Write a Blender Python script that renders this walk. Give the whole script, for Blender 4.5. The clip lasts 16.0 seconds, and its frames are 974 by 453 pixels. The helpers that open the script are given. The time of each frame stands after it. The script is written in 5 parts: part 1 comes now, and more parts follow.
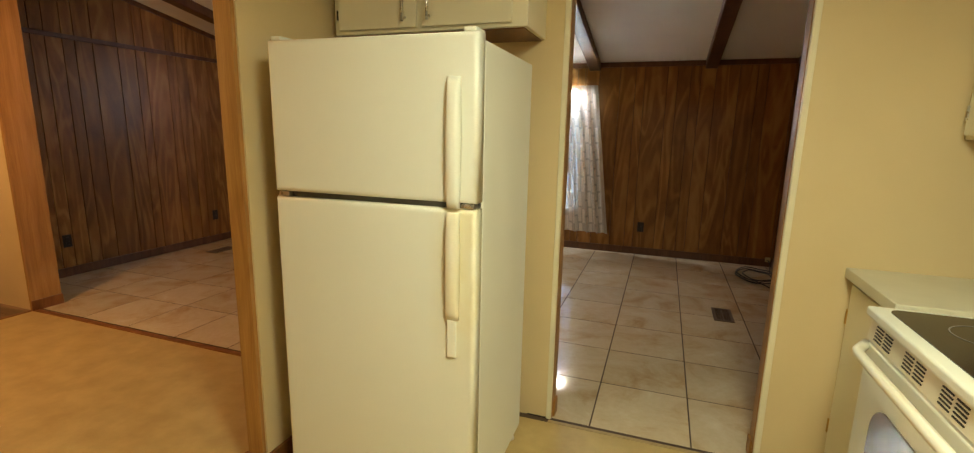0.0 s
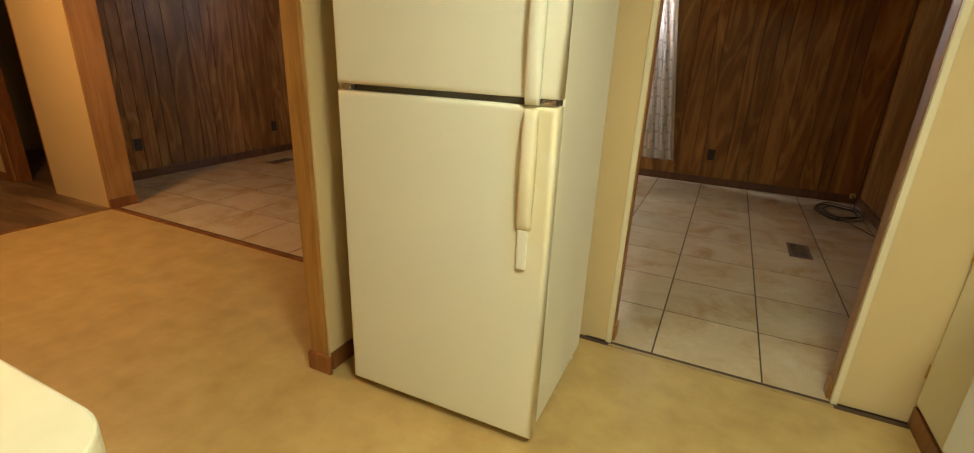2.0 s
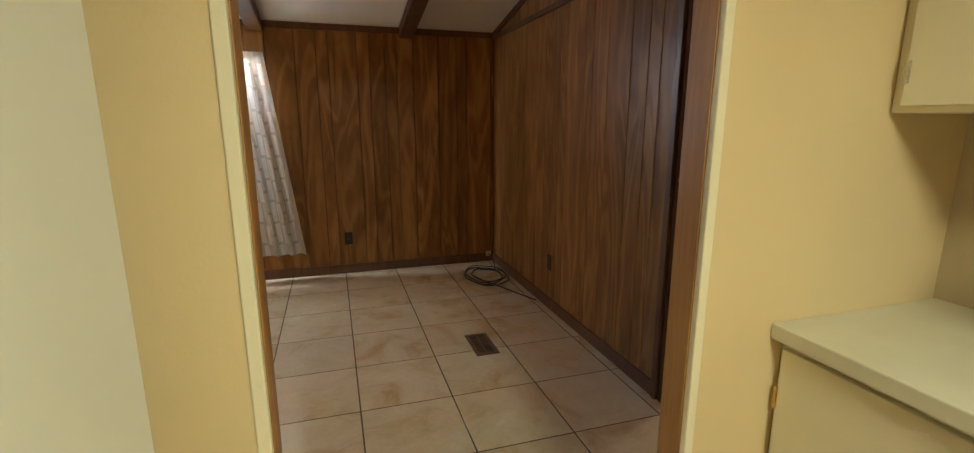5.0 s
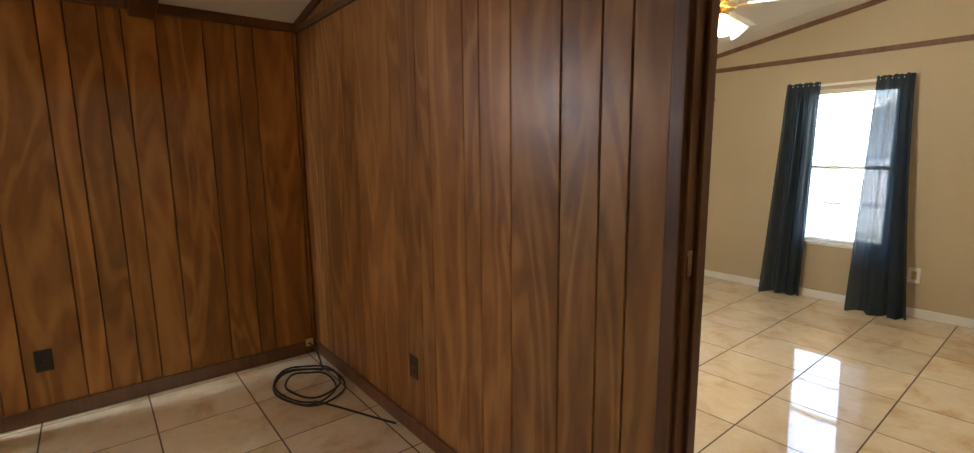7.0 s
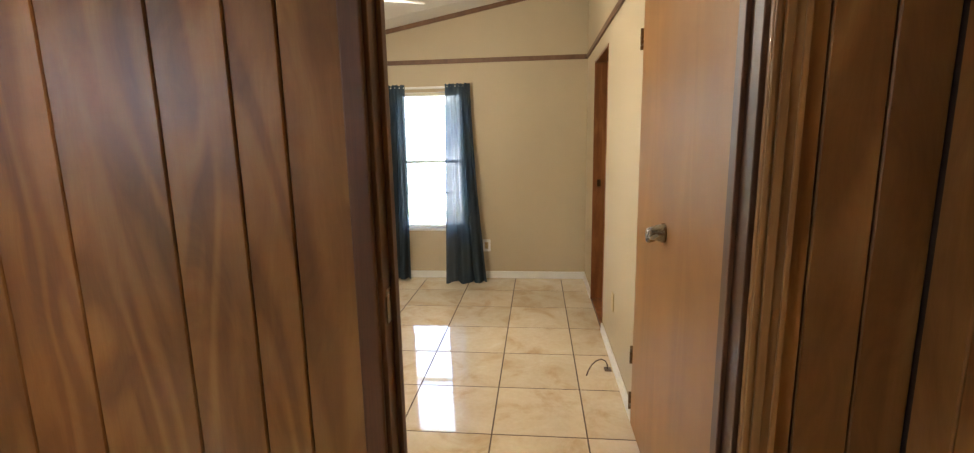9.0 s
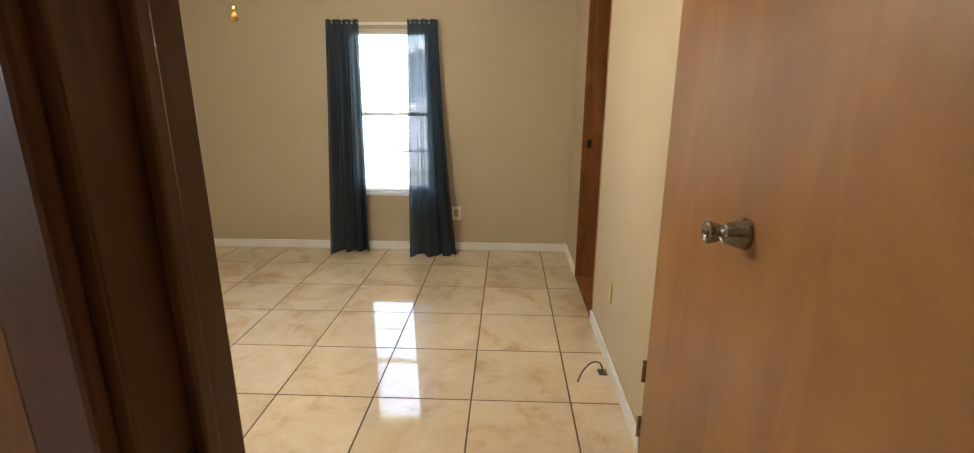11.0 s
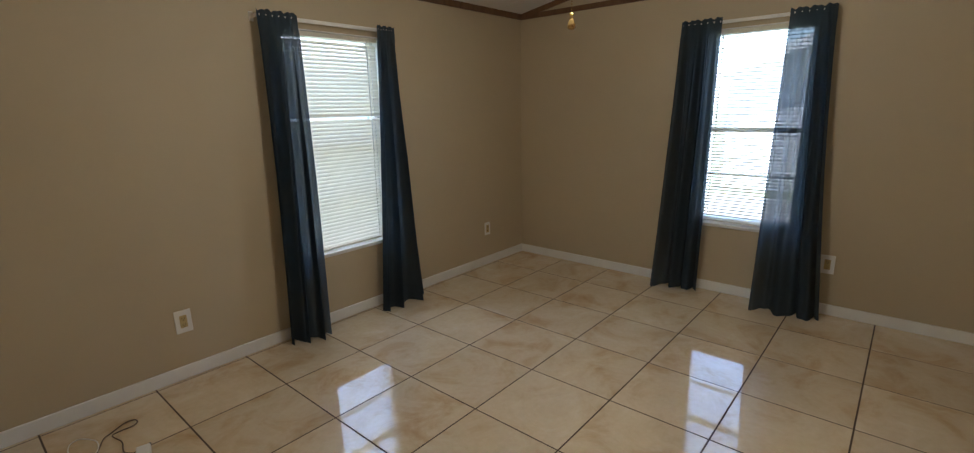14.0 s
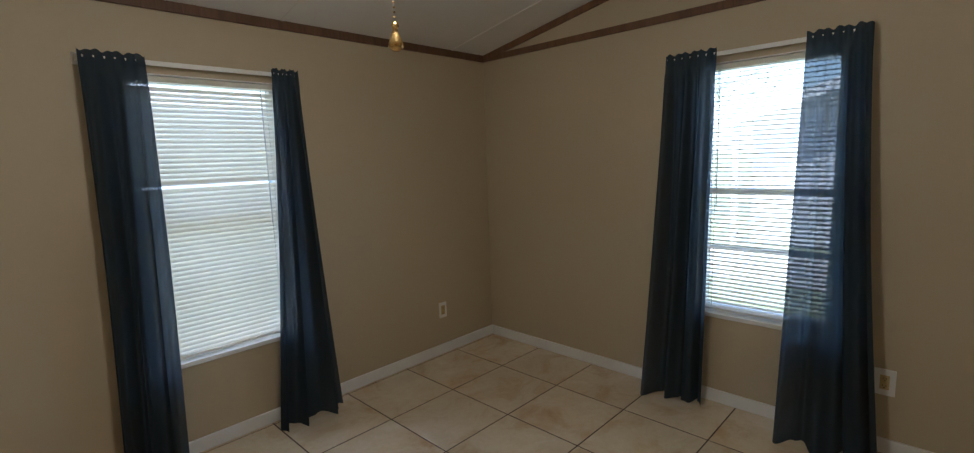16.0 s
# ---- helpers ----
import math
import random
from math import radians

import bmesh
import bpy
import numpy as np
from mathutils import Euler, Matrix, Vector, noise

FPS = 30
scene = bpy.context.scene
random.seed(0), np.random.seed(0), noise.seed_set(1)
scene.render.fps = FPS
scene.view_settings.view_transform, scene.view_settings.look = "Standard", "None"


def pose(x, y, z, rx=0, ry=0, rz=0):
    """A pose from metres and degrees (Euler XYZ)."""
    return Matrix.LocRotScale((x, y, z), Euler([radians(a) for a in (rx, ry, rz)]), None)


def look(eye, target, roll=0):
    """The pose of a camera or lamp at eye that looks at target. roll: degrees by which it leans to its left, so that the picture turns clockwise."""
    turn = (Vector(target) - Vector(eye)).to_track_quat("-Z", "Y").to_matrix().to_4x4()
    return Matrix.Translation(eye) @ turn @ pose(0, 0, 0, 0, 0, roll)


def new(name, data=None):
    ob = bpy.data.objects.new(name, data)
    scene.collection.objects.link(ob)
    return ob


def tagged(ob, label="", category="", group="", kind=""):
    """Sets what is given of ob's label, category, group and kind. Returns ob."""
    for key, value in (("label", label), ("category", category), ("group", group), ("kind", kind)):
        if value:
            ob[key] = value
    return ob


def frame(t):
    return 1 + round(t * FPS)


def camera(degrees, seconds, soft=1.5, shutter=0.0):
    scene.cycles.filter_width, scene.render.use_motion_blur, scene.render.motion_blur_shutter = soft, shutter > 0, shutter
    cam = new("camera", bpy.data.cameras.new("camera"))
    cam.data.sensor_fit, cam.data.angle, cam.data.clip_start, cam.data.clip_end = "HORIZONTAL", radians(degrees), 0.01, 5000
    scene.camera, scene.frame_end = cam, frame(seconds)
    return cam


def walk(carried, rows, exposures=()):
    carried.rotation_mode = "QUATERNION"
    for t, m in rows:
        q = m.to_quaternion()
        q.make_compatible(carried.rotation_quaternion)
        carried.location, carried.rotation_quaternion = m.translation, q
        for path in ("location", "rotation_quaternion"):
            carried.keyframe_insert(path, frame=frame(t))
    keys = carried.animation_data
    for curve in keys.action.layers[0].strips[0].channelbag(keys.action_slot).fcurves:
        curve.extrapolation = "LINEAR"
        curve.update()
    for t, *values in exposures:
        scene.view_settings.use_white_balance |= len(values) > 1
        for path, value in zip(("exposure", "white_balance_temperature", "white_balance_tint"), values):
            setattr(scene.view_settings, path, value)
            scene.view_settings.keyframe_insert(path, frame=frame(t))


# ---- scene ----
cam = camera(89.6, 16.0, 1.2)
PATH = [
    (0, (-0.028, -0.127, 1.402), (-0.683, 1.723, 1.019), 1.2),
    (0.5, (-0.007, -0.077, 1.386), (-0.498, 1.805, 0.923), 1.7),
    (1, (-0.015, -0.057, 1.345), (-0.537, 1.787, 0.771), 1.8),
    (1.5, (-0.053, -0.051, 1.308), (-0.699, 1.727, 0.658), 2.0),
    (2, (-0.146, -0.04, 1.297), (-0.942, 1.667, 0.624), 2.4),
    (2.5, (-0.361, 0.049, 1.319), (-1.272, 1.705, 0.665), 2.7),
    (3, (-0.541, 0.181, 1.331), (-1.467, 1.857, 0.754), 2.3),
    (3.5, (-0.614, 0.45, 1.37), (-1.329, 2.252, 0.879), 1.9),
    (4, (-0.541, 0.689, 1.397), (-0.688, 2.632, 0.949), 0.8),
    (4.2, (-0.493, 0.782, 1.396), (-0.401, 2.73, 0.952), 0.4),
    (6.5, (-0.032, 2.197, 1.373), (0.895, 3.943, 1.069), -0.3),
    (7, (0.063, 2.493, 1.379), (1.304, 4.032, 1.074), -0.6),
    (7.5, (0.163, 2.666, 1.363), (1.721, 3.886, 1.07), -1.3),
    (8, (0.197, 2.759, 1.427), (1.986, 3.594, 1.113), -2.3),
    (8.5, (0.275, 2.789, 1.424), (2.201, 3.216, 1.095), -2.1),
    (9, (0.303, 2.815, 1.416), (2.261, 3.019, 1.065), -1.1),
    (9.2, (0.326, 2.824, 1.405), (2.286, 2.962, 1.037), -0.8),
    (11.3, (1.055, 2.904, 1.362), (2.975, 3.009, 0.811), 0.2),
    (11.5, (1.126, 2.913, 1.351), (3.032, 3.119, 0.782), 0.0),
    (12, (1.278, 2.886, 1.362), (3.128, 3.388, 0.793), -0.7),
    (12.5, (1.336, 2.905, 1.375), (3.094, 3.687, 0.826), -1.1),
    (13, (1.334, 2.949, 1.377), (2.994, 3.933, 0.85), -1.3),
    (13.5, (1.329, 2.987, 1.377), (2.891, 4.129, 0.87), -1.4),
    (14, (1.416, 3.014, 1.389), (2.886, 4.286, 0.918), -1.2),
    (14.5, (1.64, 2.993, 1.418), (3.052, 4.349, 1.007), -1.1),
    (15, (1.851, 3.087, 1.433), (3.279, 4.444, 1.09), -1.3),
    (15.5, (2.082, 3.199, 1.447), (3.528, 4.548, 1.149), -1.5),
    (16, (2.407, 3.141, 1.432), (3.826, 4.522, 1.151), -2.0),
]
EXPOSURES = [(0, 3.1, 6500, 10), (3.0, 3.1, 6550, 10), (4.2, 3.0, 6000, 10), (6.3, 3.95, 6150, 10), (7.5, 4.0, 6000, 10), (9.2, 4.22, 5900, 10),
             (11.3, 3.9, 5850, 10), (12.5, 3.2, 5900, 10), (14.0, 2.9, 5450, 10), (16, 2.7, 5200, 10)]
walk(cam, [(t, look(eye, target, roll)) for t, eye, target, roll in PATH], EXPOSURES)

# ---- plan, in metres ----
YW = 5.825        # inner face of the outer wall
XE = 5.186        # bedroom end wall
XD = 1.187        # living room face of the divider wall
XB = 1.29         # bedroom face of the divider wall
YC = 2.34        # bedroom closet wall
YK, YL = 2.075, 2.15   # kitchen and living room faces of the middle wall
XL = -5.12        # far panelled wall of the living room
XR = 1.29         # kitchen side wall behind the range
YS = -2.4         # kitchen back wall
XH = -7.4         # hall end wall
H0, SLOPE = 2.185, 0.185
TILE = 0.46


def roof(y):
    return H0 + SLOPE * (YW - y) if y > 2.1 else H0 + SLOPE * (YW - 2.1) - SLOPE * (2.1 - y)


# ---- world and lights ----
world = bpy.data.worlds.new("sky")
scene.world = world
world.use_nodes = True
wn = world.node_tree.nodes
sky = wn.new("ShaderNodeTexSky")
sky.sky_type, sky.sun_disc = "NISHITA", False
sky.sun_elevation, sky.sun_rotation = radians(60), radians(290)
wn["Background"].inputs["Strength"].default_value = 0.12
world.node_tree.links.new(sky.outputs[0], wn["Background"].inputs["Color"])
sun = new("sun", bpy.data.lights.new("sun", "SUN"))
sun.data.energy, sun.data.angle, sun.data.color = 3.2, radians(0.5), (1, 0.95, 0.88)
sun.matrix_world = look((0, 0, 20), (10.86, -3.95, 0))


def lamp(name, kind, at, power, color, size=0.2, size_y=None, aim=None):
    ob = new(name, bpy.data.lights.new(name, kind))
    ob.data.energy, ob.data.color = power, color
    if kind == "AREA":
        ob.data.size = size
        if size_y:
            ob.data.shape, ob.data.size_y = "RECTANGLE", size_y
    else:
        ob.data.shadow_soft_size = size
    ob.matrix_world = look(at, aim or (at[0], at[1] + 0.001, at[2] - 1))
    return ob


KITCHEN_LIGHT, DINING_FILL, FAN_AT = (0.25, 0.25), (-3.75, 0.95), (3.14, 4.06)
lamp("kitchen_light", "AREA", (*KITCHEN_LIGHT, 2.20), 4.7, (0.97, 0.985, 0.68), 0.38, 0.38)
# unseen warm lamp, added to brighten the hall, vinyl and panelling
lamp("dining_fill", "POINT", (*DINING_FILL, 1.95), 7.6, (1.0, 0.53, 0.20), 0.10)
lamp("fan_light", "POINT", (FAN_AT[0] - 0.10, FAN_AT[1] - 0.12, 2.0), 4.1, (1.0, 0.87, 0.68), 0.06)
# lamps added in the window openings, standing in for daylight
lamp("day_side_window", "AREA", (3.25, YW + 0.16, 1.18), 0.58, (0.90, 0.95, 1.0), 0.62, 1.3, (3.25, 0, 1.0))
lamp("day_gable_window", "AREA", (XE + 0.16, 3.875, 1.20), 0.32, (0.90, 0.95, 1.0), 0.6, 1.3, (XE - 1.0, 3.875, 1.1))
lamp("day_living_window", "AREA", (-1.43, YW + 0.16, 1.18), 0.2, (0.74, 0.87, 1.0), 0.86, 1.3, (-1.43, 0, 1.0))
# narrow strip added at the window head to brighten the living room
lamp("day_living_head_fill", "AREA", (-1.43, YW + 0.008, 1.842), 14.0, (0.92, 0.96, 1.0), 0.85, 0.04, (-1.40, YW - 1.0, 1.55))

# ---- materials ----
def material(name, color, rough=0.6, metal=0.0, spec=0.5):
    m = bpy.data.materials.new(name)
    m.use_nodes = True
    b = m.node_tree.nodes["Principled BSDF"]
    b.inputs["Base Color"].default_value = (*color, 1)
    b.inputs["Roughness"].default_value = rough
    b.inputs["Metallic"].default_value = metal
    b.inputs["Specular IOR Level"].default_value = spec
    return m


def nodes_of(m):
    t = m.node_tree
    return t.nodes, t.links, t.nodes["Principled BSDF"]


def ramp(n, stops):
    r = n.new("ShaderNodeValToRGB")
    while len(r.color_ramp.elements) < len(stops):
        r.color_ramp.elements.new(0.5)
    for e, (p, c) in zip(r.color_ramp.elements, stops):
        e.position, e.color = p, (*c, 1)
    return r


def mapping(n, l, scale=(1, 1, 1), generated=False, shift=None):
    tc = n.new("ShaderNodeTexCoord")
    mp = n.new("ShaderNodeMapping")
    mp.inputs["Scale"].default_value = scale
    l.new(tc.outputs["Generated" if generated else "Object"], mp.inputs["Vector"])
    return mp


def noise_tex(n, l, vec, scale, detail=4, rough=0.55, dist=0.0):
    t = n.new("ShaderNodeTexNoise")
    t.inputs["Scale"].default_value, t.inputs["Detail"].default_value = scale, detail
    t.inputs["Roughness"].default_value, t.inputs["Distortion"].default_value = rough, dist
    l.new(vec, t.inputs["Vector"])
    return t


def mottled(name, dark, light, scale=3.0, rough=0.6, fine=60.0, bump=0.05, spec=0.5, stretch=(1, 1, 1), rough_var=0.08, metal=0.0):
    """Two scales of soft variation and a fine relief."""
    m = material(name, light, rough, metal, spec)
    n, l, b = nodes_of(m)
    mp = mapping(n, l, stretch)
    a = noise_tex(n, l, mp.outputs[0], scale, 5)
    r = ramp(n, [(0.3, dark), (0.7, light)])
    l.new(a.outputs["Fac"], r.inputs[0])
    l.new(r.outputs[0], b.inputs["Base Color"])
    f = noise_tex(n, l, mp.outputs[0], fine, 3)
    mr = n.new("ShaderNodeMapRange")
    mr.inputs["To Min"].default_value, mr.inputs["To Max"].default_value = rough - rough_var, rough + rough_var
    l.new(a.outputs["Fac"], mr.inputs["Value"])
    l.new(mr.outputs[0], b.inputs["Roughness"])
    bp = n.new("ShaderNodeBump")
    bp.inputs["Strength"].default_value, bp.inputs["Distance"].default_value = bump, 0.01
    l.new(f.outputs["Fac"], bp.inputs["Height"])
    l.new(bp.outputs[0], b.inputs["Normal"])
    return m


def wood(name, dark, mid, light, rough=0.4, grain=(14, 14, 0.9), swirl=1.3, spec=0.5, per_object=True, bump=0.04, figure=0.12, fine=0.7):
    """Straight grain along local z with cathedral swirls; each piece is shifted by its own random."""
    m = material(name, mid, rough, 0, spec)
    n, l, b = nodes_of(m)
    tc, oi = n.new("ShaderNodeTexCoord"), n.new("ShaderNodeObjectInfo")
    ad = n.new("ShaderNodeVectorMath")
    ad.operation = "MULTIPLY_ADD"
    l.new(oi.outputs["Random"], ad.inputs[0])
    ad.inputs[1].default_value = (37.0, 23.0, 41.0) if per_object else (0, 0, 0)
    l.new(tc.outputs["Object"], ad.inputs[2])
    warp_map = n.new("ShaderNodeMapping")
    warp_map.inputs["Scale"].default_value = (3.2, 3.2, 1.1)
    l.new(ad.outputs[0], warp_map.inputs["Vector"])
    warp = noise_tex(n, l, warp_map.outputs[0], 1.0, 3, 0.5)
    mix = n.new("ShaderNodeVectorMath")
    mix.operation = "MULTIPLY_ADD"
    l.new(warp.outputs["Color"], mix.inputs[0])
    mix.inputs[1].default_value = (0.16 * swirl, 0.16 * swirl, 0.10 * swirl)
    l.new(ad.outputs[0], mix.inputs[2])
    gm = n.new("ShaderNodeMapping")
    gm.inputs["Scale"].default_value = grain
    l.new(mix.outputs[0], gm.inputs["Vector"])
    g = noise_tex(n, l, gm.outputs[0], 1.0, 8, 0.66, 0.8)
    # cathedral figure: contour lines of a stretched smooth field
    fig_map = n.new("ShaderNodeMapping")
    fig_map.inputs["Scale"].default_value = tuple(0.75 if v == min(grain) else 4.2 for v in grain)
    l.new(ad.outputs[0], fig_map.inputs["Vector"])
    field = noise_tex(n, l, fig_map.outputs[0], 1.0, 1.2, 0.4, 0.5 * swirl)
    turns, wave = n.new("ShaderNodeMath"), n.new("ShaderNodeMath")
    turns.operation, wave.operation = "MULTIPLY", "SINE"
    turns.inputs[1].default_value = 27.0
    l.new(field.outputs["Fac"], turns.inputs[0])
    l.new(turns.outputs[0], wave.inputs[0])
    fig = n.new("ShaderNodeMapRange")
    fig.inputs["From Min"].default_value = -0.4
    l.new(wave.outputs[0], fig.inputs["Value"])
    fm = n.new("ShaderNodeMix")
    fm.inputs[0].default_value = figure
    l.new(g.outputs["Fac"], fm.inputs[2])
    l.new(fig.outputs[0], fm.inputs[3])
    r = ramp(n, [(0.26, dark), (0.5, mid), (0.80, light)])
    l.new(fm.outputs[0], r.inputs[0])
    fine_map = n.new("ShaderNodeMapping")
    fine_map.inputs["Scale"].default_value = tuple(5 if v == min(grain) else 220 for v in grain)
    l.new(ad.outputs[0], fine_map.inputs["Vector"])
    f = noise_tex(n, l, fine_map.outputs[0], 1.0, 2)
    fr = ramp(n, [(0.3, (0.80, 0.78, 0.76)), (0.65, (1, 1, 1))])
    l.new(f.outputs["Fac"], fr.inputs[0])
    mu = n.new("ShaderNodeMix")
    mu.data_type, mu.blend_type = "RGBA", "MULTIPLY"
    mu.inputs["Factor"].default_value = fine
    l.new(r.outputs[0], mu.inputs[6])
    l.new(fr.outputs[0], mu.inputs[7])
    hv = n.new("ShaderNodeHueSaturation")
    vr = n.new("ShaderNodeMapRange")
    vr.inputs["To Min"].default_value, vr.inputs["To Max"].default_value = (0.82, 1.15) if per_object else (1, 1)
    l.new(oi.outputs["Random"], vr.inputs["Value"])
    l.new(vr.outputs[0], hv.inputs["Value"])
    l.new(mu.outputs[2], hv.inputs["Color"])
    l.new(hv.outputs[0], b.inputs["Base Color"])
    bp = n.new("ShaderNodeBump")
    bp.inputs["Strength"].default_value, bp.inputs["Distance"].default_value = bump, 0.004
    l.new(f.outputs["Fac"], bp.inputs["Height"])
    l.new(bp.outputs[0], b.inputs["Normal"])
    rr = n.new("ShaderNodeMapRange")
    rr.inputs["To Min"].default_value, rr.inputs["To Max"].default_value = rough - 0.06, rough + 0.10
    l.new(g.outputs["Fac"], rr.inputs["Value"])
    l.new(rr.outputs[0], b.inputs["Roughness"])
    return m


def marble_tile(name):
    """Glazed beige tile with cloudy veins; every tile has its own cut of the pattern."""
    m = material(name, (0.62, 0.5, 0.38), 0.09, 0, 0.95)
    n, l, b = nodes_of(m)
    b.inputs["IOR"].default_value = 1.72
    tc, oi = n.new("ShaderNodeTexCoord"), n.new("ShaderNodeObjectInfo")
    ad = n.new("ShaderNodeVectorMath")
    ad.operation = "MULTIPLY_ADD"
    l.new(oi.outputs["Random"], ad.inputs[0])
    ad.inputs[1].default_value = (61.0, 47.0, 13.0)
    l.new(tc.outputs["Object"], ad.inputs[2])
    a = noise_tex(n, l, ad.outputs[0], 3.4, 10, 0.64, 0.7)
    r = ramp(n, [(0.28, (0.52, 0.345, 0.175)), (0.38, (0.625, 0.47, 0.29)), (0.48, (0.70, 0.57, 0.385)), (0.62, (0.745, 0.63, 0.45)), (0.74, (0.80, 0.71, 0.55))])
    l.new(a.outputs["Fac"], r.inputs[0])
    f = noise_tex(n, l, ad.outputs[0], 38, 3)
    fr = ramp(n, [(0.3, (0.93, 0.92, 0.90)), (0.7, (1, 1, 1))])
    l.new(f.outputs["Fac"], fr.inputs[0])
    mu = n.new("ShaderNodeMix")
    mu.data_type, mu.blend_type = "RGBA", "MULTIPLY"
    mu.inputs["Factor"].default_value = 0.8
    l.new(r.outputs[0], mu.inputs[6])
    l.new(fr.outputs[0], mu.inputs[7])
    hv = n.new("ShaderNodeHueSaturation")
    vr = n.new("ShaderNodeMapRange")
    vr.inputs["To Min"].default_value, vr.inputs["To Max"].default_value = 0.94, 1.05
    l.new(oi.outputs["Random"], vr.inputs["Value"])
    l.new(vr.outputs[0], hv.inputs["Value"])
    l.new(mu.outputs[2], hv.inputs["Color"])
    l.new(hv.outputs[0], b.inputs["Base Color"])
    s = noise_tex(n, l, ad.outputs[0], 9, 5, 0.7)
    rr = n.new("ShaderNodeMapRange")
    rr.inputs["From Min"].default_value, rr.inputs["From Max"].default_value = 0.35, 0.75
    rr.inputs["To Min"].default_value, rr.inputs["To Max"].default_value = 0.02, 0.08
    l.new(s.outputs["Fac"], rr.inputs["Value"])
    l.new(rr.outputs[0], b.inputs["Roughness"])
    w = noise_tex(n, l, ad.outputs[0], 6, 2)
    bp = n.new("ShaderNodeBump")
    bp.inputs["Strength"].default_value, bp.inputs["Distance"].default_value = 0.025, 0.006
    l.new(w.outputs["Fac"], bp.inputs["Height"])
    l.new(bp.outputs[0], b.inputs["Normal"])
    return m


def sheer(name, color, clear, glow, grain=40.0):
    """Cloth that lets part of the light through: matt face, translucent body, open weave."""
    m = material(name, color, 0.85, 0, 0.15)
    n, l, b = nodes_of(m)
    tr, tp = n.new("ShaderNodeBsdfTranslucent"), n.new("ShaderNodeBsdfTransparent")
    tr.inputs["Color"].default_value = (*color, 1)
    mp = mapping(n, l, (1, 1, 0.15))
    f = noise_tex(n, l, mp.outputs[0], grain, 3)
    r = ramp(n, [(0.3, tuple(c * 0.9 for c in color)), (0.7, tuple(min(1, c * 1.1) for c in color))])
    l.new(f.outputs["Fac"], r.inputs[0])
    l.new(r.outputs[0], b.inputs["Base Color"])
    m1, m2 = n.new("ShaderNodeMixShader"), n.new("ShaderNodeMixShader")
    m1.inputs[0].default_value, m2.inputs[0].default_value = glow, clear
    l.new(b.outputs[0], m1.inputs[1])
    l.new(tr.outputs[0], m1.inputs[2])
    l.new(m1.outputs[0], m2.inputs[1])
    l.new(tp.outputs[0], m2.inputs[2])
    l.new(m2.outputs[0], n["Material Output"].inputs["Surface"])
    return m


M_PANEL = wood("brown_panelling", (0.160, 0.067, 0.017), (0.265, 0.122, 0.0325), (0.405, 0.210, 0.067), 0.36, (6, 6, 1.3), 2.6, spec=0.30, figure=0.21, fine=0.3)
M_CASING = wood("golden_brown_casing", (0.20, 0.095, 0.028), (0.33, 0.172, 0.056), (0.45, 0.25, 0.09), 0.38, (24, 24, 1.0), 0.8, fine=0.4)
M_GROOVE = mottled("dark_groove", (0.018, 0.008, 0.004), (0.03, 0.014, 0.007), 8, 0.7)
M_TRIM = wood("dark_wood_trim", (0.06, 0.022, 0.009), (0.11, 0.045, 0.017), (0.17, 0.075, 0.03), 0.4, (30, 30, 1.2), 0.6)
M_TRIM_BED = wood("brown_cove_trim", (0.10, 0.048, 0.022), (0.16, 0.08, 0.038), (0.21, 0.115, 0.055), 0.5, (30, 30, 1.2), 0.4)
M_OAK = wood("golden_oak_trim", (0.26, 0.115, 0.028), (0.38, 0.19, 0.05), (0.50, 0.27, 0.085), 0.5, (26, 26, 0.9), 0.8)
M_JAMB = wood("red_brown_jamb", (0.14, 0.045, 0.012), (0.25, 0.095, 0.028), (0.36, 0.16, 0.055), 0.34, (14, 14, 0.7), 2.0)
M_DOOR = wood("birch_door_veneer", (0.225, 0.100, 0.030), (0.295, 0.143, 0.046), (0.36, 0.190, 0.068), 0.36, (2.6, 2.6, 1.5), 1.6, spec=0.28, per_object=False, bump=0.02, figure=0.08, fine=0.25)
M_LAMINATE = wood("hall_laminate", (0.10, 0.060, 0.034), (0.20, 0.125, 0.075), (0.33, 0.225, 0.145), 0.42, (1.0, 12, 12), 1.2, figure=0.22)
M_TILE = marble_tile("beige_marble_tile")
M_GROUT = mottled("brown_grout", (0.060, 0.036, 0.022), (0.105, 0.066, 0.040), 6, 0.8, 150, 0.2)
M_VINYL = mottled("tan_vinyl_floor", (0.455, 0.315, 0.125), (0.59, 0.435, 0.185), 7, 0.45, 40, 0.08)
M_CREAM = mottled("cream_kitchen_paint", (0.66, 0.52, 0.29), (0.71, 0.565, 0.325), 1.6, 0.55, 180, 0.05)
M_BEIGE = mottled("beige_bedroom_paint", (0.475, 0.390, 0.250), (0.51, 0.42, 0.275), 1.2, 0.6, 160, 0.06)
M_CEIL = mottled("white_ceiling", (0.72, 0.70, 0.66), (0.78, 0.76, 0.72), 1.2, 0.75, 140, 0.10)
M_WHITE = mottled("white_trim_paint", (0.76, 0.74, 0.70), (0.82, 0.81, 0.77), 5, 0.4, 80, 0.04)
M_FRIDGE = mottled("white_fridge_enamel", (0.77, 0.78, 0.69), (0.805, 0.815, 0.735), 1.5, 0.45, 420, 0.035)
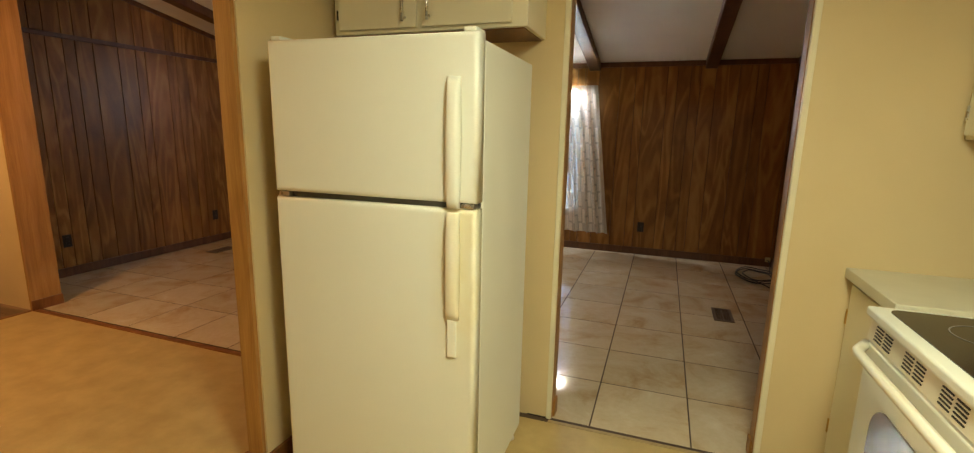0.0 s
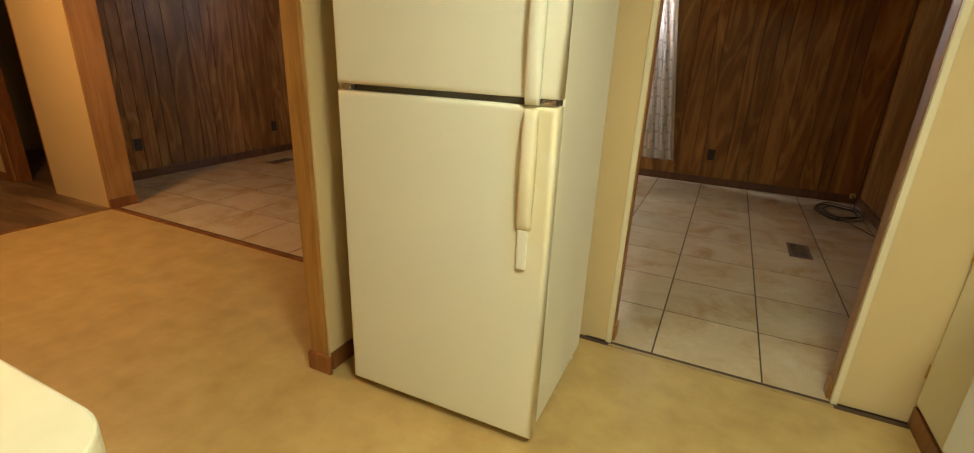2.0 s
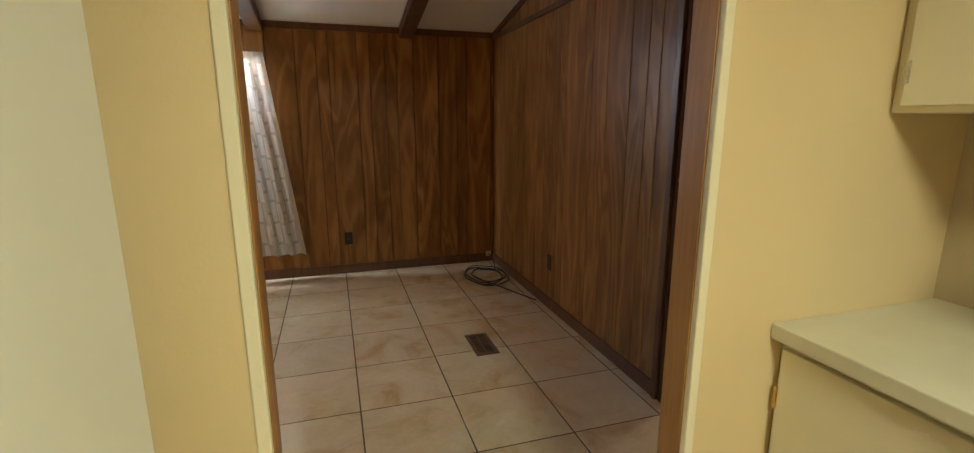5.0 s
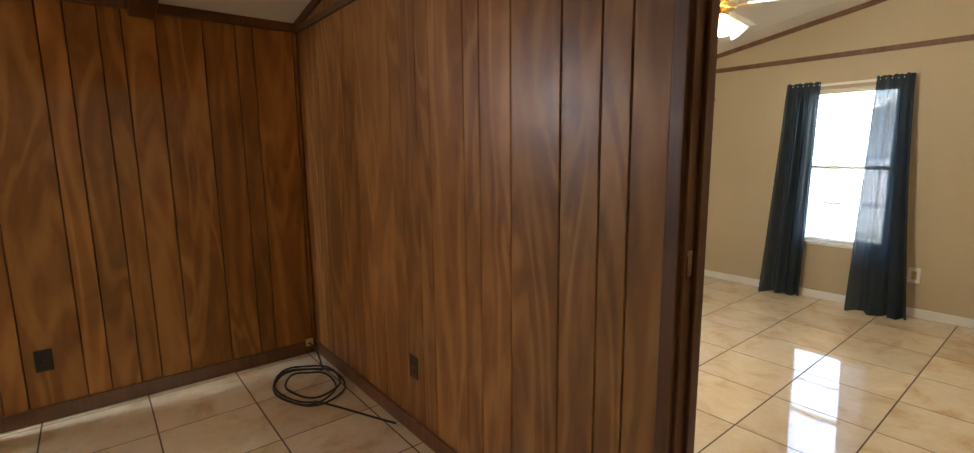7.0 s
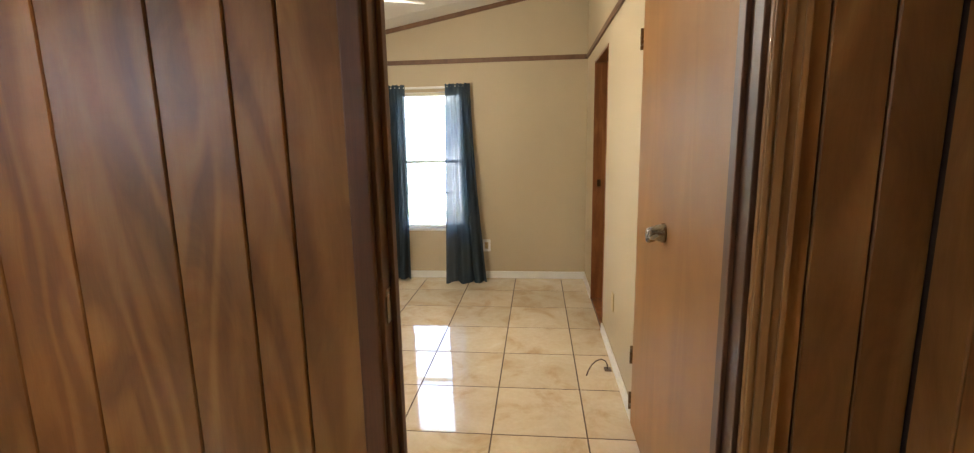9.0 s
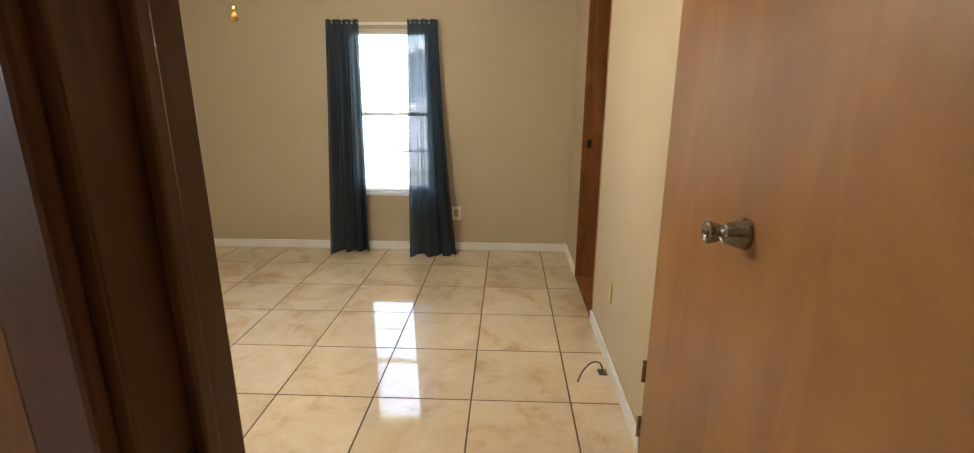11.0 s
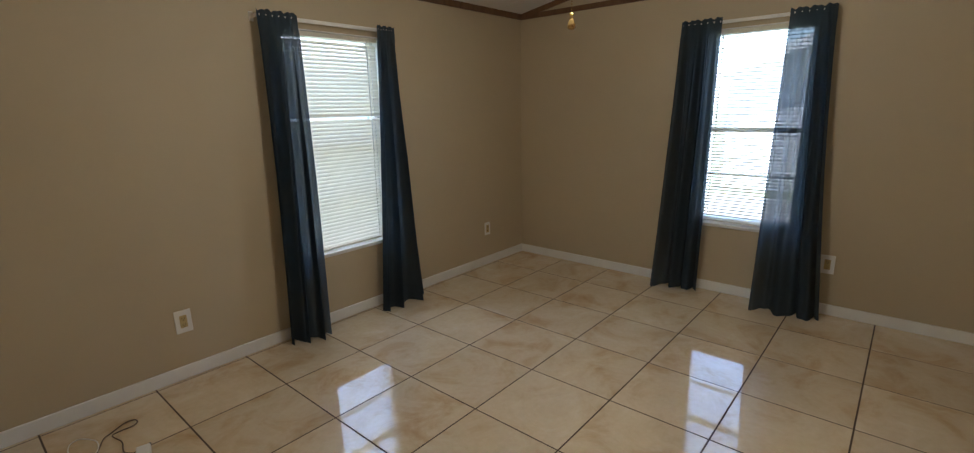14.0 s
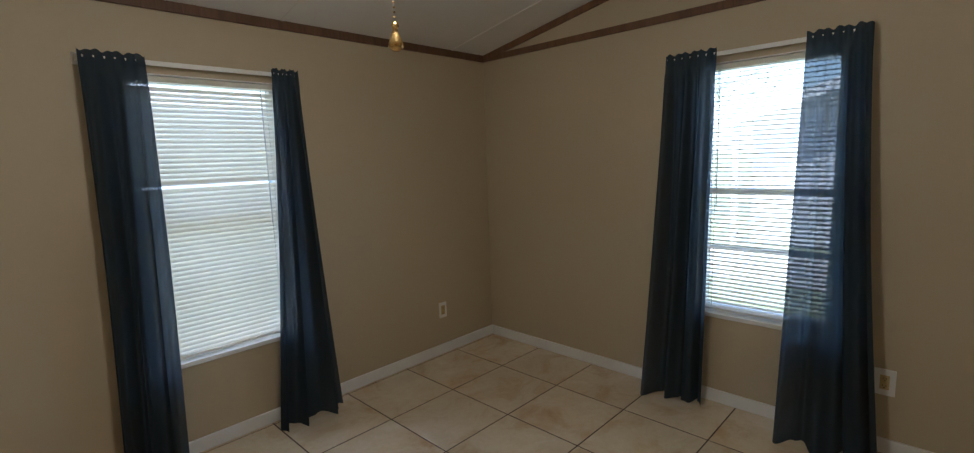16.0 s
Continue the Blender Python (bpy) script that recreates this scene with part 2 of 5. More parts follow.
M_FRIDGE_LOW = mottled("white_enamel_with_yellow_stain", (0.77, 0.78, 0.69), (0.805, 0.815, 0.735), 1.5, 0.45, 420, 0.035)
_n, _l, _p = nodes_of(M_FRIDGE_LOW)
_base = _p.inputs["Base Color"].links[0].from_socket
_tc, _sx = _n.new("ShaderNodeTexCoord"), _n.new("ShaderNodeSeparateXYZ")
_l.new(_tc.outputs["Object"], _sx.inputs[0])
_mx, _mz, _mm, _ms = _n.new("ShaderNodeMapRange"), _n.new("ShaderNodeMapRange"), _n.new("ShaderNodeMath"), _n.new("ShaderNodeMath")
for _node, _axis, _a, _b in ((_mx, "X", 0.58, 0.70), (_mz, "Z", 0.45, 0.95)):
    _node.interpolation_type = "SMOOTHSTEP"
    _node.inputs["From Min"].default_value, _node.inputs["From Max"].default_value = _a, _b
    _l.new(_sx.outputs[_axis], _node.inputs["Value"])
_st = noise_tex(_n, _l, _tc.outputs["Object"], 7, 4, 0.6)
_mm.operation = _ms.operation = "MULTIPLY"
_l.new(_mx.outputs[0], _mm.inputs[0])
_l.new(_mz.outputs[0], _mm.inputs[1])
_l.new(_mm.outputs[0], _ms.inputs[0])
_l.new(_st.outputs["Fac"], _ms.inputs[1])
_mix = _n.new("ShaderNodeMix")
_mix.data_type = "RGBA"
_l.new(_ms.outputs[0], _mix.inputs[0])
_l.new(_base, _mix.inputs[6])
_mix.inputs[7].default_value = (0.70, 0.58, 0.27, 1)
_l.new(_mix.outputs[2], _p.inputs["Base Color"])
M_STAIN = mottled("yellowed_plastic", (0.78, 0.73, 0.54), (0.83, 0.80, 0.67), 5, 0.35, 60, 0.02)
M_RUBBER = mottled("grey_gasket", (0.10, 0.10, 0.09), (0.16, 0.16, 0.14), 12, 0.7)
M_CAB = mottled("cream_cabinet_paint", (0.74, 0.68, 0.50), (0.79, 0.73, 0.55), 2.2, 0.4, 130, 0.05)
M_COUNTER = mottled("cream_laminate_top", (0.62, 0.59, 0.45), (0.68, 0.65, 0.51), 9, 0.35, 300, 0.02)
M_CHROME = mottled("brushed_nickel", (0.55, 0.53, 0.49), (0.66, 0.64, 0.6), 30, 0.28, 200, 0.02, metal=1.0)
M_KNOB = mottled("aged_nickel_knob", (0.22, 0.19, 0.15), (0.36, 0.32, 0.26), 20, 0.26, 100, 0.02, metal=1.0)
M_BRASS = mottled("polished_brass", (0.62, 0.40, 0.14), (0.76, 0.52, 0.2), 18, 0.25, 100, 0.02, metal=1.0)
M_BRASS_DULL = mottled("tan_transition_strip", (0.36, 0.25, 0.11), (0.46, 0.34, 0.16), 20, 0.5, 90, 0.05)
M_BLACK = mottled("black_plastic", (0.012, 0.011, 0.010), (0.022, 0.02, 0.018), 12, 0.4)
M_BROWN = mottled("brown_plastic_outlet", (0.010, 0.007, 0.005), (0.02, 0.013, 0.009), 12, 0.35)
M_GLASSTOP = mottled("black_ceramic_glass", (0.012, 0.010, 0.009), (0.020, 0.017, 0.015), 4, 0.10, 200, 0.01)
M_RING = mottled("grey_burner_ring", (0.22, 0.20, 0.18), (0.30, 0.28, 0.25), 20, 0.3)
M_OVEN_GLASS = mottled("grey_oven_glass", (0.16, 0.15, 0.135), (0.22, 0.205, 0.185), 6, 0.12, 200, 0.01)
M_ALMOND = mottled("almond_plate", (0.46, 0.34, 0.14), (0.54, 0.41, 0.18), 10, 0.4)
M_VENT = mottled("brown_vent_metal", (0.09, 0.055, 0.035), (0.15, 0.095, 0.06), 14, 0.45)
M_BLIND = sheer("ivory_blind_slat", (0.82, 0.78, 0.66), 0.0, 0.16, 3.0)
M_CURTAIN = sheer("slate_blue_curtain", (0.054, 0.080, 0.108), 0.07, 0.62)
M_LACE = sheer("white_lace", (0.78, 0.77, 0.75), 0.38, 0.20)
M_LACE_SOLID = sheer("white_lace_band", (0.74, 0.71, 0.67), 0.03, 0.20)
M_GRASS = mottled("lawn", (0.09, 0.12, 0.045), (0.19, 0.22, 0.10), 14, 0.9, 90, 0.5)
M_SIDING = mottled("white_siding", (0.74, 0.75, 0.76), (0.82, 0.83, 0.84), 2, 0.6, 60, 0.06)
# the blue cast of a shaded wall, put into the siding colour
M_SIDING_SHADE = mottled("blue_shade_siding", (0.42, 0.50, 0.62), (0.50, 0.58, 0.70), 2, 0.6, 60, 0.06)
M_ROOF = mottled("grey_shingle_roof", (0.50, 0.50, 0.49), (0.62, 0.62, 0.60), 9, 0.85, 50, 0.3)
M_LEAF = mottled("tree_leaf", (0.035, 0.075, 0.018), (0.09, 0.15, 0.04), 3, 0.6)
M_BARK = mottled("tree_bark", (0.07, 0.05, 0.035), (0.14, 0.105, 0.08), 18, 0.9, 60, 0.5)
M_ASPHALT = mottled("driveway", (0.30, 0.29, 0.27), (0.38, 0.37, 0.35), 6, 0.9, 120, 0.2)
M_GLASS = material("window_glass", (1, 1, 1), 0.02)
M_GLASS.node_tree.nodes["Principled BSDF"].inputs["Transmission Weight"].default_value = 1.0
M_GLASS.node_tree.nodes["Principled BSDF"].inputs["IOR"].default_value = 1.02
M_CABLE = mottled("black_cable", (0.010, 0.010, 0.010), (0.02, 0.02, 0.02), 30, 0.45)
M_BULB = material("glowing_glass_shade", (1, 0.85, 0.6), 0.4)
_b = M_BULB.node_tree.nodes["Principled BSDF"]
_b.inputs["Emission Color"].default_value, _b.inputs["Emission Strength"].default_value = (1.0, 0.66, 0.30, 1), 1.6
M_SHADE = mottled("frosted_glass_shade", (0.40, 0.38, 0.34), (0.47, 0.45, 0.40), 6, 0.3)
M_DIFFUSER = material("lit_diffuser", (1, 0.9, 0.7), 0.5)
_b = M_DIFFUSER.node_tree.nodes["Principled BSDF"]
_b.inputs["Emission Color"].default_value, _b.inputs["Emission Strength"].default_value = (1.0, 0.9, 0.58, 1), 0.6


# ---- building helpers ----
def bm_box(x0, x1, y0, y1, z0, z1, bevel=0.0, segments=2, bm=None):
    bm = bm or bmesh.new()
    made = bmesh.ops.create_cube(bm, size=1.0)
    bmesh.ops.transform(bm, matrix=Matrix.LocRotScale(((x0 + x1) / 2, (y0 + y1) / 2, (z0 + z1) / 2), None, (abs(x1 - x0), abs(y1 - y0), abs(z1 - z0))), verts=made["verts"])
    if bevel:
        edges = list({e for v in made["verts"] for e in v.link_edges})
        bmesh.ops.bevel(bm, geom=edges, offset=bevel, segments=segments, affect="EDGES", profile=0.5)
    return bm


def bm_prism(points, axis, a0, a1, bm=None):
    """A convex outline in the other two axes, drawn out along one axis from a0 to a1."""
    bm = bm or bmesh.new()
    def at(p, a):
        return {"x": (a, p[0], p[1]), "y": (p[0], a, p[1]), "z": (p[0], p[1], a)}[axis]
    lo, hi = [bm.verts.new(at(p, a0)) for p in points], [bm.verts.new(at(p, a1)) for p in points]
    bm.faces.new(lo[::-1])
    bm.faces.new(hi)
    k = len(points)
    for i in range(k):
        bm.faces.new((lo[i], lo[(i + 1) % k], hi[(i + 1) % k], hi[i]))
    bmesh.ops.recalc_face_normals(bm, faces=bm.faces)
    return bm


def bm_lathe(profile, steps=24, m=None, bm=None):
    """A turned body: profile of (radius, height) round local z."""
    bm = bm or bmesh.new()
    rings = []
    for r, z in profile:
        rings.append([bm.verts.new((r * math.cos(2 * math.pi * i / steps), r * math.sin(2 * math.pi * i / steps), z)) for i in range(steps)])
    for a, b in zip(rings, rings[1:]):
        for i in range(steps):
            bm.faces.new((a[i], a[(i + 1) % steps], b[(i + 1) % steps], b[i]))
    bm.faces.new(rings[0][::-1])
    bm.faces.new(rings[-1])
    for f in bm.faces:
        f.smooth = True
    if m is not None:
        bmesh.ops.transform(bm, matrix=m, verts=[v for ring in rings for v in ring])
    bmesh.ops.recalc_face_normals(bm, faces=bm.faces)
    return bm


def bm_tube(points, radius, sides=8, bm=None):
    bm = bm or bmesh.new()
    pts = [Vector(p) for p in points]
    rings = []
    for i, p in enumerate(pts):
        d = (pts[min(i + 1, len(pts) - 1)] - pts[max(i - 1, 0)]).normalized()
        u = d.cross(Vector((0, 0, 1)) if abs(d.z) < 0.9 else Vector((1, 0, 0))).normalized()
        v = d.cross(u)
        rings.append([bm.verts.new(p + radius * (math.cos(2 * math.pi * k / sides) * u + math.sin(2 * math.pi * k / sides) * v)) for k in range(sides)])
    for a, b in zip(rings, rings[1:]):
        for k in range(sides):
            bm.faces.new((a[k], a[(k + 1) % sides], b[(k + 1) % sides], b[k]))
    bm.faces.new(rings[0][::-1])
    bm.faces.new(rings[-1])
    for f in bm.faces:
        f.smooth = True
    bmesh.ops.recalc_face_normals(bm, faces=bm.faces)
    return bm


def part(name, bm, mat, parent=None, label="", smooth=False):
    me = bpy.data.meshes.new(name)
    if smooth:
        for f in bm.faces:
            f.smooth = True
    bm.to_mesh(me)
    bm.free()
    me.materials.append(mat)
    ob = new(name, me)
    if parent is not None:
        ob.parent = parent
        ob.matrix_parent_inverse = parent.matrix_world.inverted() if parent.data is None else Matrix.Identity(4)
    if label:
        ob["label"] = label
    return ob


def thing(name, at, label, category, group="", kind=""):
    e = new(name)
    e.empty_display_size = 0.1
    e.matrix_world = Matrix.Translation(at)
    return tagged(e, label, category, group, kind)


def structure(name, bm, mat, label=""):
    return tagged(part(name, bm, mat), label, "", "", "structure")


def local(ob, at):
    """Move a mesh's origin to a point, so that grain runs from there."""
    ob.data.transform(Matrix.Translation([-c for c in at]))
    ob.location = at
    return ob


# ---- structure: ground, floors, walls, ceilings ----
g = bmesh.new()
bmesh.ops.create_grid(g, x_segments=60, y_segments=60, size=400)
bmesh.ops.translate(g, verts=g.verts, vec=(0, 0, -0.7))
structure("ground", g, M_GRASS, "sunlit green lawn outside the windows")

structure("floor_kitchen", bm_box(-4.42, XR + 0.1, YS - 0.1, YK - 0.035, -0.12, 0.0), M_VINYL, "tan mottled sheet vinyl kitchen floor")
hall = structure("floor_hall", bm_box(XH - 0.1, -4.42, YS - 0.1, YK - 0.035, -0.12, -0.004), M_LAMINATE, "brown wood-look laminate hall floor")
structure("floor_hall_room", bm_box(XH - 0.1, XL - 0.02, YK - 0.035, 4.6, -0.12, -0.004), M_LAMINATE, "brown wood-look laminate floor of the unlit room")
floor_living = structure("floor_living", bm_box(XL - 0.02, XD + 0.05, YK - 0.035, YW + 0.05, -0.12, 0.0005), M_GROUT, "brown grout bed under beige floor tiles")
floor_bed = structure("floor_bedroom", bm_box(XD + 0.05, XE + 0.05, YC - 0.9, YW + 0.05, -0.12, 0.0005), M_GROUT, "brown grout bed under beige bedroom tiles")


def wall_with_openings(name, axis, face0, face1, a0, a1, z1, openings, mat, label, top=None):
    """A wall along x or y between two faces, from a0 to a1, cut by openings (from, to, sill, head)."""
    bm = bmesh.new()
    def block(u0, u1, z0, zt0, zt1):
        if u1 - u0 < 1e-4:
            return
        pts = [(u0, z0), (u1, z0), (u1, zt1), (u0, zt0)]
        bm_prism(pts, "y" if axis == "x" else "x", face0, face1, bm)
    t = top or (lambda u: z1)
    u = a0
    for o0, o1, s, h in sorted(openings):
        block(u, o0, -0.1, t(u), t(o0))
        if s > 0:
            block(o0, o1, -0.1, s, s)
        block(o0, o1, h, t(o0), t(o1))
        u = o1
    block(u, a1, -0.1, t(u), t(a1))
    return structure(name, bm, mat, label)


up = lambda y: roof(y) + 0.06
W1 = (2.90, 3.60, 0.48, 1.86)     # side window of the bedroom, along x
W2 = (3.55, 4.20, 0.52, 1.88)     # end window of the bedroom, along y
W3 = (-1.90, -0.96, 0.49, 1.86)   # living room window, along x
wall_with_openings("wall_outer_living", "x", YW, YW + 0.14, XL - 0.1, XD + 0.05, H0 + 0.05, [W3], M_GROOVE, "outer living room wall behind panelling")
wall_with_openings("wall_outer_bedroom", "x", YW, YW + 0.14, XD + 0.05, XE + 0.14, H0 + 0.05, [W1], M_BEIGE, "beige painted bedroom wall with a window")
wall_with_openings("wall_end_bath", "y", XE, XE + 0.14, YS - 0.1, 2.1, 0, [], M_BEIGE, "plain end wall past the bedroom", up)
wall_with_openings("wall_end_bedroom", "y", XE, XE + 0.14, 2.1, YW, 0, [W2], M_BEIGE, "beige painted gable wall with a window", up)
DOOR = (2.43, 3.13, -0.2, 2.02)
wall_with_openings("wall_divider_living_side", "y", XD + 0.012, (XD + XB) / 2, YL, YW, 0, [DOOR], M_GROOVE, "divider wall behind panelling", up)
wall_with_openings("wall_divider_bedroom_side", "y", (XD + XB) / 2, XB, YC - 0.9, YW, 0, [DOOR], M_BEIGE, "beige bedroom side of the divider wall", up)
BATH, CLOSET = (3.79, 4.56, -0.2, 2.03), (1.955, 2.605, -0.2, 2.03)
wall_with_openings("wall_closet", "x", YC - 0.1, YC, XB, XE, roof(YC) + 0.05, [CLOSET, BATH], M_BEIGE, "beige bedroom wall with closet and bath doorways")
KDOOR = (-0.46, 0.457, -0.2, 2.06)
wall_with_openings("wall_middle_kitchen_side", "x", YK, (YK + YL) / 2, -1.56, XR + 0.1, roof(2.1) + 0.05, [KDOOR], M_CREAM, "cream painted kitchen wall with a doorway")
wall_with_openings("wall_middle_living_side", "x", (YK + YL) / 2, YL, -1.56, XD + 0.012, roof(2.1) + 0.05, [KDOOR], M_GROOVE, "living room side of the middle wall")
wall_with_openings("wall_kitchen_side", "y", XR, XR + 0.1, YS - 0.1, YK, 0, [], M_CREAM, "cream kitchen wall behind the range", up)
wall_with_openings("wall_kitchen_back", "x", YS - 0.1, YS, XH - 0.1, XR + 0.1, 2.2, [], M_CREAM, "plain cream kitchen back wall", lambda u: roof(YS) + 0.06)
structure("wall_header_wide_opening", bm_box(-4.42, -1.56, YK, YL, 2.3, roof(2.1) + 0.05), M_CREAM, "cream header over the wide opening")
structure("wall_stub_fridge", bm_box(-1.525, -1.46, 1.275, YK, -0.1, roof(1.7)), M_CREAM, "cream stub wall beside the refrigerator")
wall_with_openings("wall_hall", "x", 2.03, 2.13, XH, -4.42, roof(2.1), [(-5.86, -5.2, -0.2, 2.03)], M_CREAM, "cream hall wall with a doorway")
structure("wall_hall_end", bm_box(XH - 0.1, XH, YS, 4.6, -0.1, 3.0), M_CREAM, "plain cream hall end wall")
wall_with_openings("wall_left_living", "y", XL - 0.1, XL - 0.012, 2.13, YW, 0, [], M_GROOVE, "far living room wall behind panelling", up)
structure("wall_room_behind_hall", bm_box(XH, XL - 0.1, 4.5, 4.6, -0.1, 3.0), M_CREAM, "plain wall of the unlit room past the hall")
structure("wall_bath_back", bm_box(XB, XE, YC - 0.95, YC - 0.9, -0.1, 3.0), M_CREAM, "plain wall inside the bathroom")

c = bmesh.new()
bm_prism([(2.1, roof(2.11)), (YW + 0.4, roof(YW + 0.4)), (YW + 0.4, roof(YW + 0.4) + 0.2), (2.1, roof(2.11) + 0.2)], "x", XH - 0.3, XE + 0.4, c)
structure("ceiling", c, M_CEIL, "white sloping ceiling")
c = bmesh.new()
bm_prism([(YS - 0.3, roof(YS - 0.3)), (2.1, roof(2.1)), (2.1, roof(2.1) + 0.2), (YS - 0.3, roof(YS - 0.3) + 0.2)], "x", XH - 0.3, XE + 0.4, c)
structure("ceiling_kitchen", c, M_CEIL, "white kitchen ceiling")

# ceiling seams of the bedroom
for i, x in enumerate((2.42, 3.64, 4.86)):
    structure("trim_ceiling_seam", bm_prism([(YC, roof(YC) - 0.003), (YW, roof(YW) - 0.003), (YW, roof(YW) + 0.02), (YC, roof(YC) + 0.02)], "x", x - 0.012, x + 0.012), M_CEIL, "white ceiling seam strip")


# ---- trims ----
def trim(name, bm, mat, label, smooth=False):
    return structure(name, bm, mat, label)


def slope_trim(name, x0, x1, y0, y1, drop, mat, label):
    trim(name, bm_prism([(y0, roof(y0) - drop), (y1, roof(y1) - drop), (y1, roof(y1) + 0.005), (y0, roof(y0) + 0.005)], "x", x0, x1), mat, label)


# bedroom: cove strips
trim("trim_bedroom_cove", bm_box(XB, XE, YW - 0.016, YW, H0 - 0.045, H0 + 0.004, 0.003), M_TRIM_BED, "brown wood strip under the low ceiling edge")
trim("trim_bedroom_gable", bm_box(XE - 0.014, XE, YC, YW - 0.016, H0 - 0.045, H0 - 0.003, 0.003), M_TRIM_BED, "brown wood strip across the gable wall")
slope_trim("trim_bedroom_gable_slope", XE - 0.016, XE, YC, YW - 0.02, 0.042, M_TRIM_BED, "brown sloping wood strip under the ceiling")
trim("trim_bedroom_closet", bm_box(XB, XE - 0.014, YC, YC + 0.014, H0 - 0.045, H0 - 0.003, 0.003), M_TRIM_BED, "brown wood strip along the closet wall")
slope_trim("trim_bedroom_divider_slope", XB, XB + 0.016, YC, YW - 0.02, 0.042, M_TRIM_BED, "brown sloping wood strip under the ceiling")
# living room
trim("trim_living_cove", bm_box(XL, XD, YW - 0.03, YW - 0.012, H0 - 0.05, H0 + 0.004, 0.003), M_TRIM, "dark wood strip under the low ceiling edge")
slope_trim("trim_living_slope", XD - 0.018, XD, YL, YW - 0.03, 0.045, M_TRIM, "dark sloping wood strip under the ceiling")
trim("trim_living_gable", bm_box(XD - 0.016, XD, YL, YW - 0.03, H0 - 0.06, H0 - 0.02, 0.003), M_TRIM, "dark wood strip across the panelled wall")
slope_trim("trim_left_slope", XL, XL + 0.018, 2.2, YW - 0.03, 0.045, M_TRIM, "dark sloping wood strip under the ceiling")
trim("trim_left_gable", bm_box(XL, XL + 0.016, 2.2, YW - 0.03, H0 - 0.06, H0 - 0.02, 0.003), M_TRIM, "dark wood strip across the panelled wall")

# baseboards
def baseboard_bm(x0, x1, y0, y1, z0, h):
    return bm_box(x0, x1, y0, y1, z0, h, 0.004)


BH = 0.075
for name, b in (("baseboard", (XB, XE, YW - 0.014, YW)), ("baseboard", (XE - 0.014, XE, YC, YW - 0.014)),
                ("baseboard", (BATH[1], XE - 0.014, YC, YC + 0.014)), ("baseboard", (CLOSET[1] + 0.012, BATH[0] - 0.004, YC, YC + 0.014)),
                ("baseboard", (XB, XB + 0.014, DOOR[1] + 0.06, YW - 0.014))):
    structure(name, baseboard_bm(*b, 0.002, BH), M_WHITE, "white painted wooden baseboard")
for b in ((XL, XD, YW - 0.026, YW - 0.012), (XD - 0.014, XD, DOOR[1] + 0.032, YW - 0.026), (XL, XL + 0.014, 2.2, YW - 0.026)):
    structure("baseboard", baseboard_bm(*b, 0.002, 0.085), M_TRIM, "dark brown wooden baseboard")


# ceiling beams
def beam(x):
    bm = bm_prism([(YL, roof(YL) - 0.085), (YW - 0.03, roof(YW) - 0.085), (YW - 0.03, roof(YW) + 0.01), (YL, roof(YL) + 0.01)], "x", x - 0.06, x + 0.06)
    bmesh.ops.bevel(bm, geom=list(bm.edges), offset=0.005, segments=1, affect="EDGES", profile=0.5)
    ob = part("ceiling_beam", bm, M_TRIM)
    return tagged(ob, "dark brown wooden beam on a sloping white ceiling", "ceiling beam", "living room ceiling beams")


for k in range(5):
    beam(0.37 - 1.22 * k)


# ---- windows ----
def window(name, axis, face, o, label, mat=M_WHITE, panes=True):
    """A single-hung window set into an opening: frame, sill, meeting rail and two panes."""
    a0, a1, z0, z1 = o
    w = thing(name, ((a0 + a1) / 2, face, z0) if axis == "x" else (face, (a0 + a1) / 2, z0), label, "window", "", "structure")
    def bx(u0, u1, d0, d1, z0_, z1_, bevel=0.003):
        return bm_box(u0, u1, face + d0, face + d1, z0_, z1_, bevel) if axis == "x" else bm_box(face + d0, face + d1, u0, u1, z0_, z1_, bevel)
    t = 0.035
    for nm, b in (("window_frame", (a0, a0 + t, 0.07, 0.13, z0, z1)), ("window_frame", (a1 - t, a1, 0.07, 0.13, z0, z1)),
                  ("window_frame", (a0 + t, a1 - t, 0.07, 0.13, z1 - t, z1)), ("window_frame", (a0 + t, a1 - t, 0.07, 0.13, z0, z0 + t))):
        part(nm, bx(*b), mat, w)
    zm = (z0 + z1) / 2
    part("meeting_rail", bx(a0 + t, a1 - t, 0.075, 0.115, zm - 0.018, zm + 0.018), mat, w, "narrow window meeting rail")
    part("window_sill", bx(a0 - 0.02, a1 + 0.02, -0.018, 0.068, z0 - 0.02, z0 + 0.004), mat, w, "painted window sill")
    for za, zb in ((z0 + t, zm - 0.018), (zm + 0.018, z1 - t)):
        p = part("pane", bx(a0 + t, a1 - t, 0.093, 0.097, za, zb, 0), M_GLASS, w)
        p.visible_shadow = False
    part("screen_rail", bx(a0 + t, a1 - t, 0.116, 0.128, z0 + 0.345, z0 + 0.365), mat, w, "thin rail of the insect screen")
    for nm, b in (("reveal", (a0 - 0.0, a0 + 0.006, 0.002, 0.07, z0 + 0.004, z1)), ("reveal", (a1 - 0.006, a1, 0.002, 0.07, z0 + 0.004, z1)), ("reveal", (a0 + 0.006, a1 - 0.006, 0.002, 0.07, z1 - 0.006, z1))):
        part(nm, bx(*b, 0), mat, w)
    return w


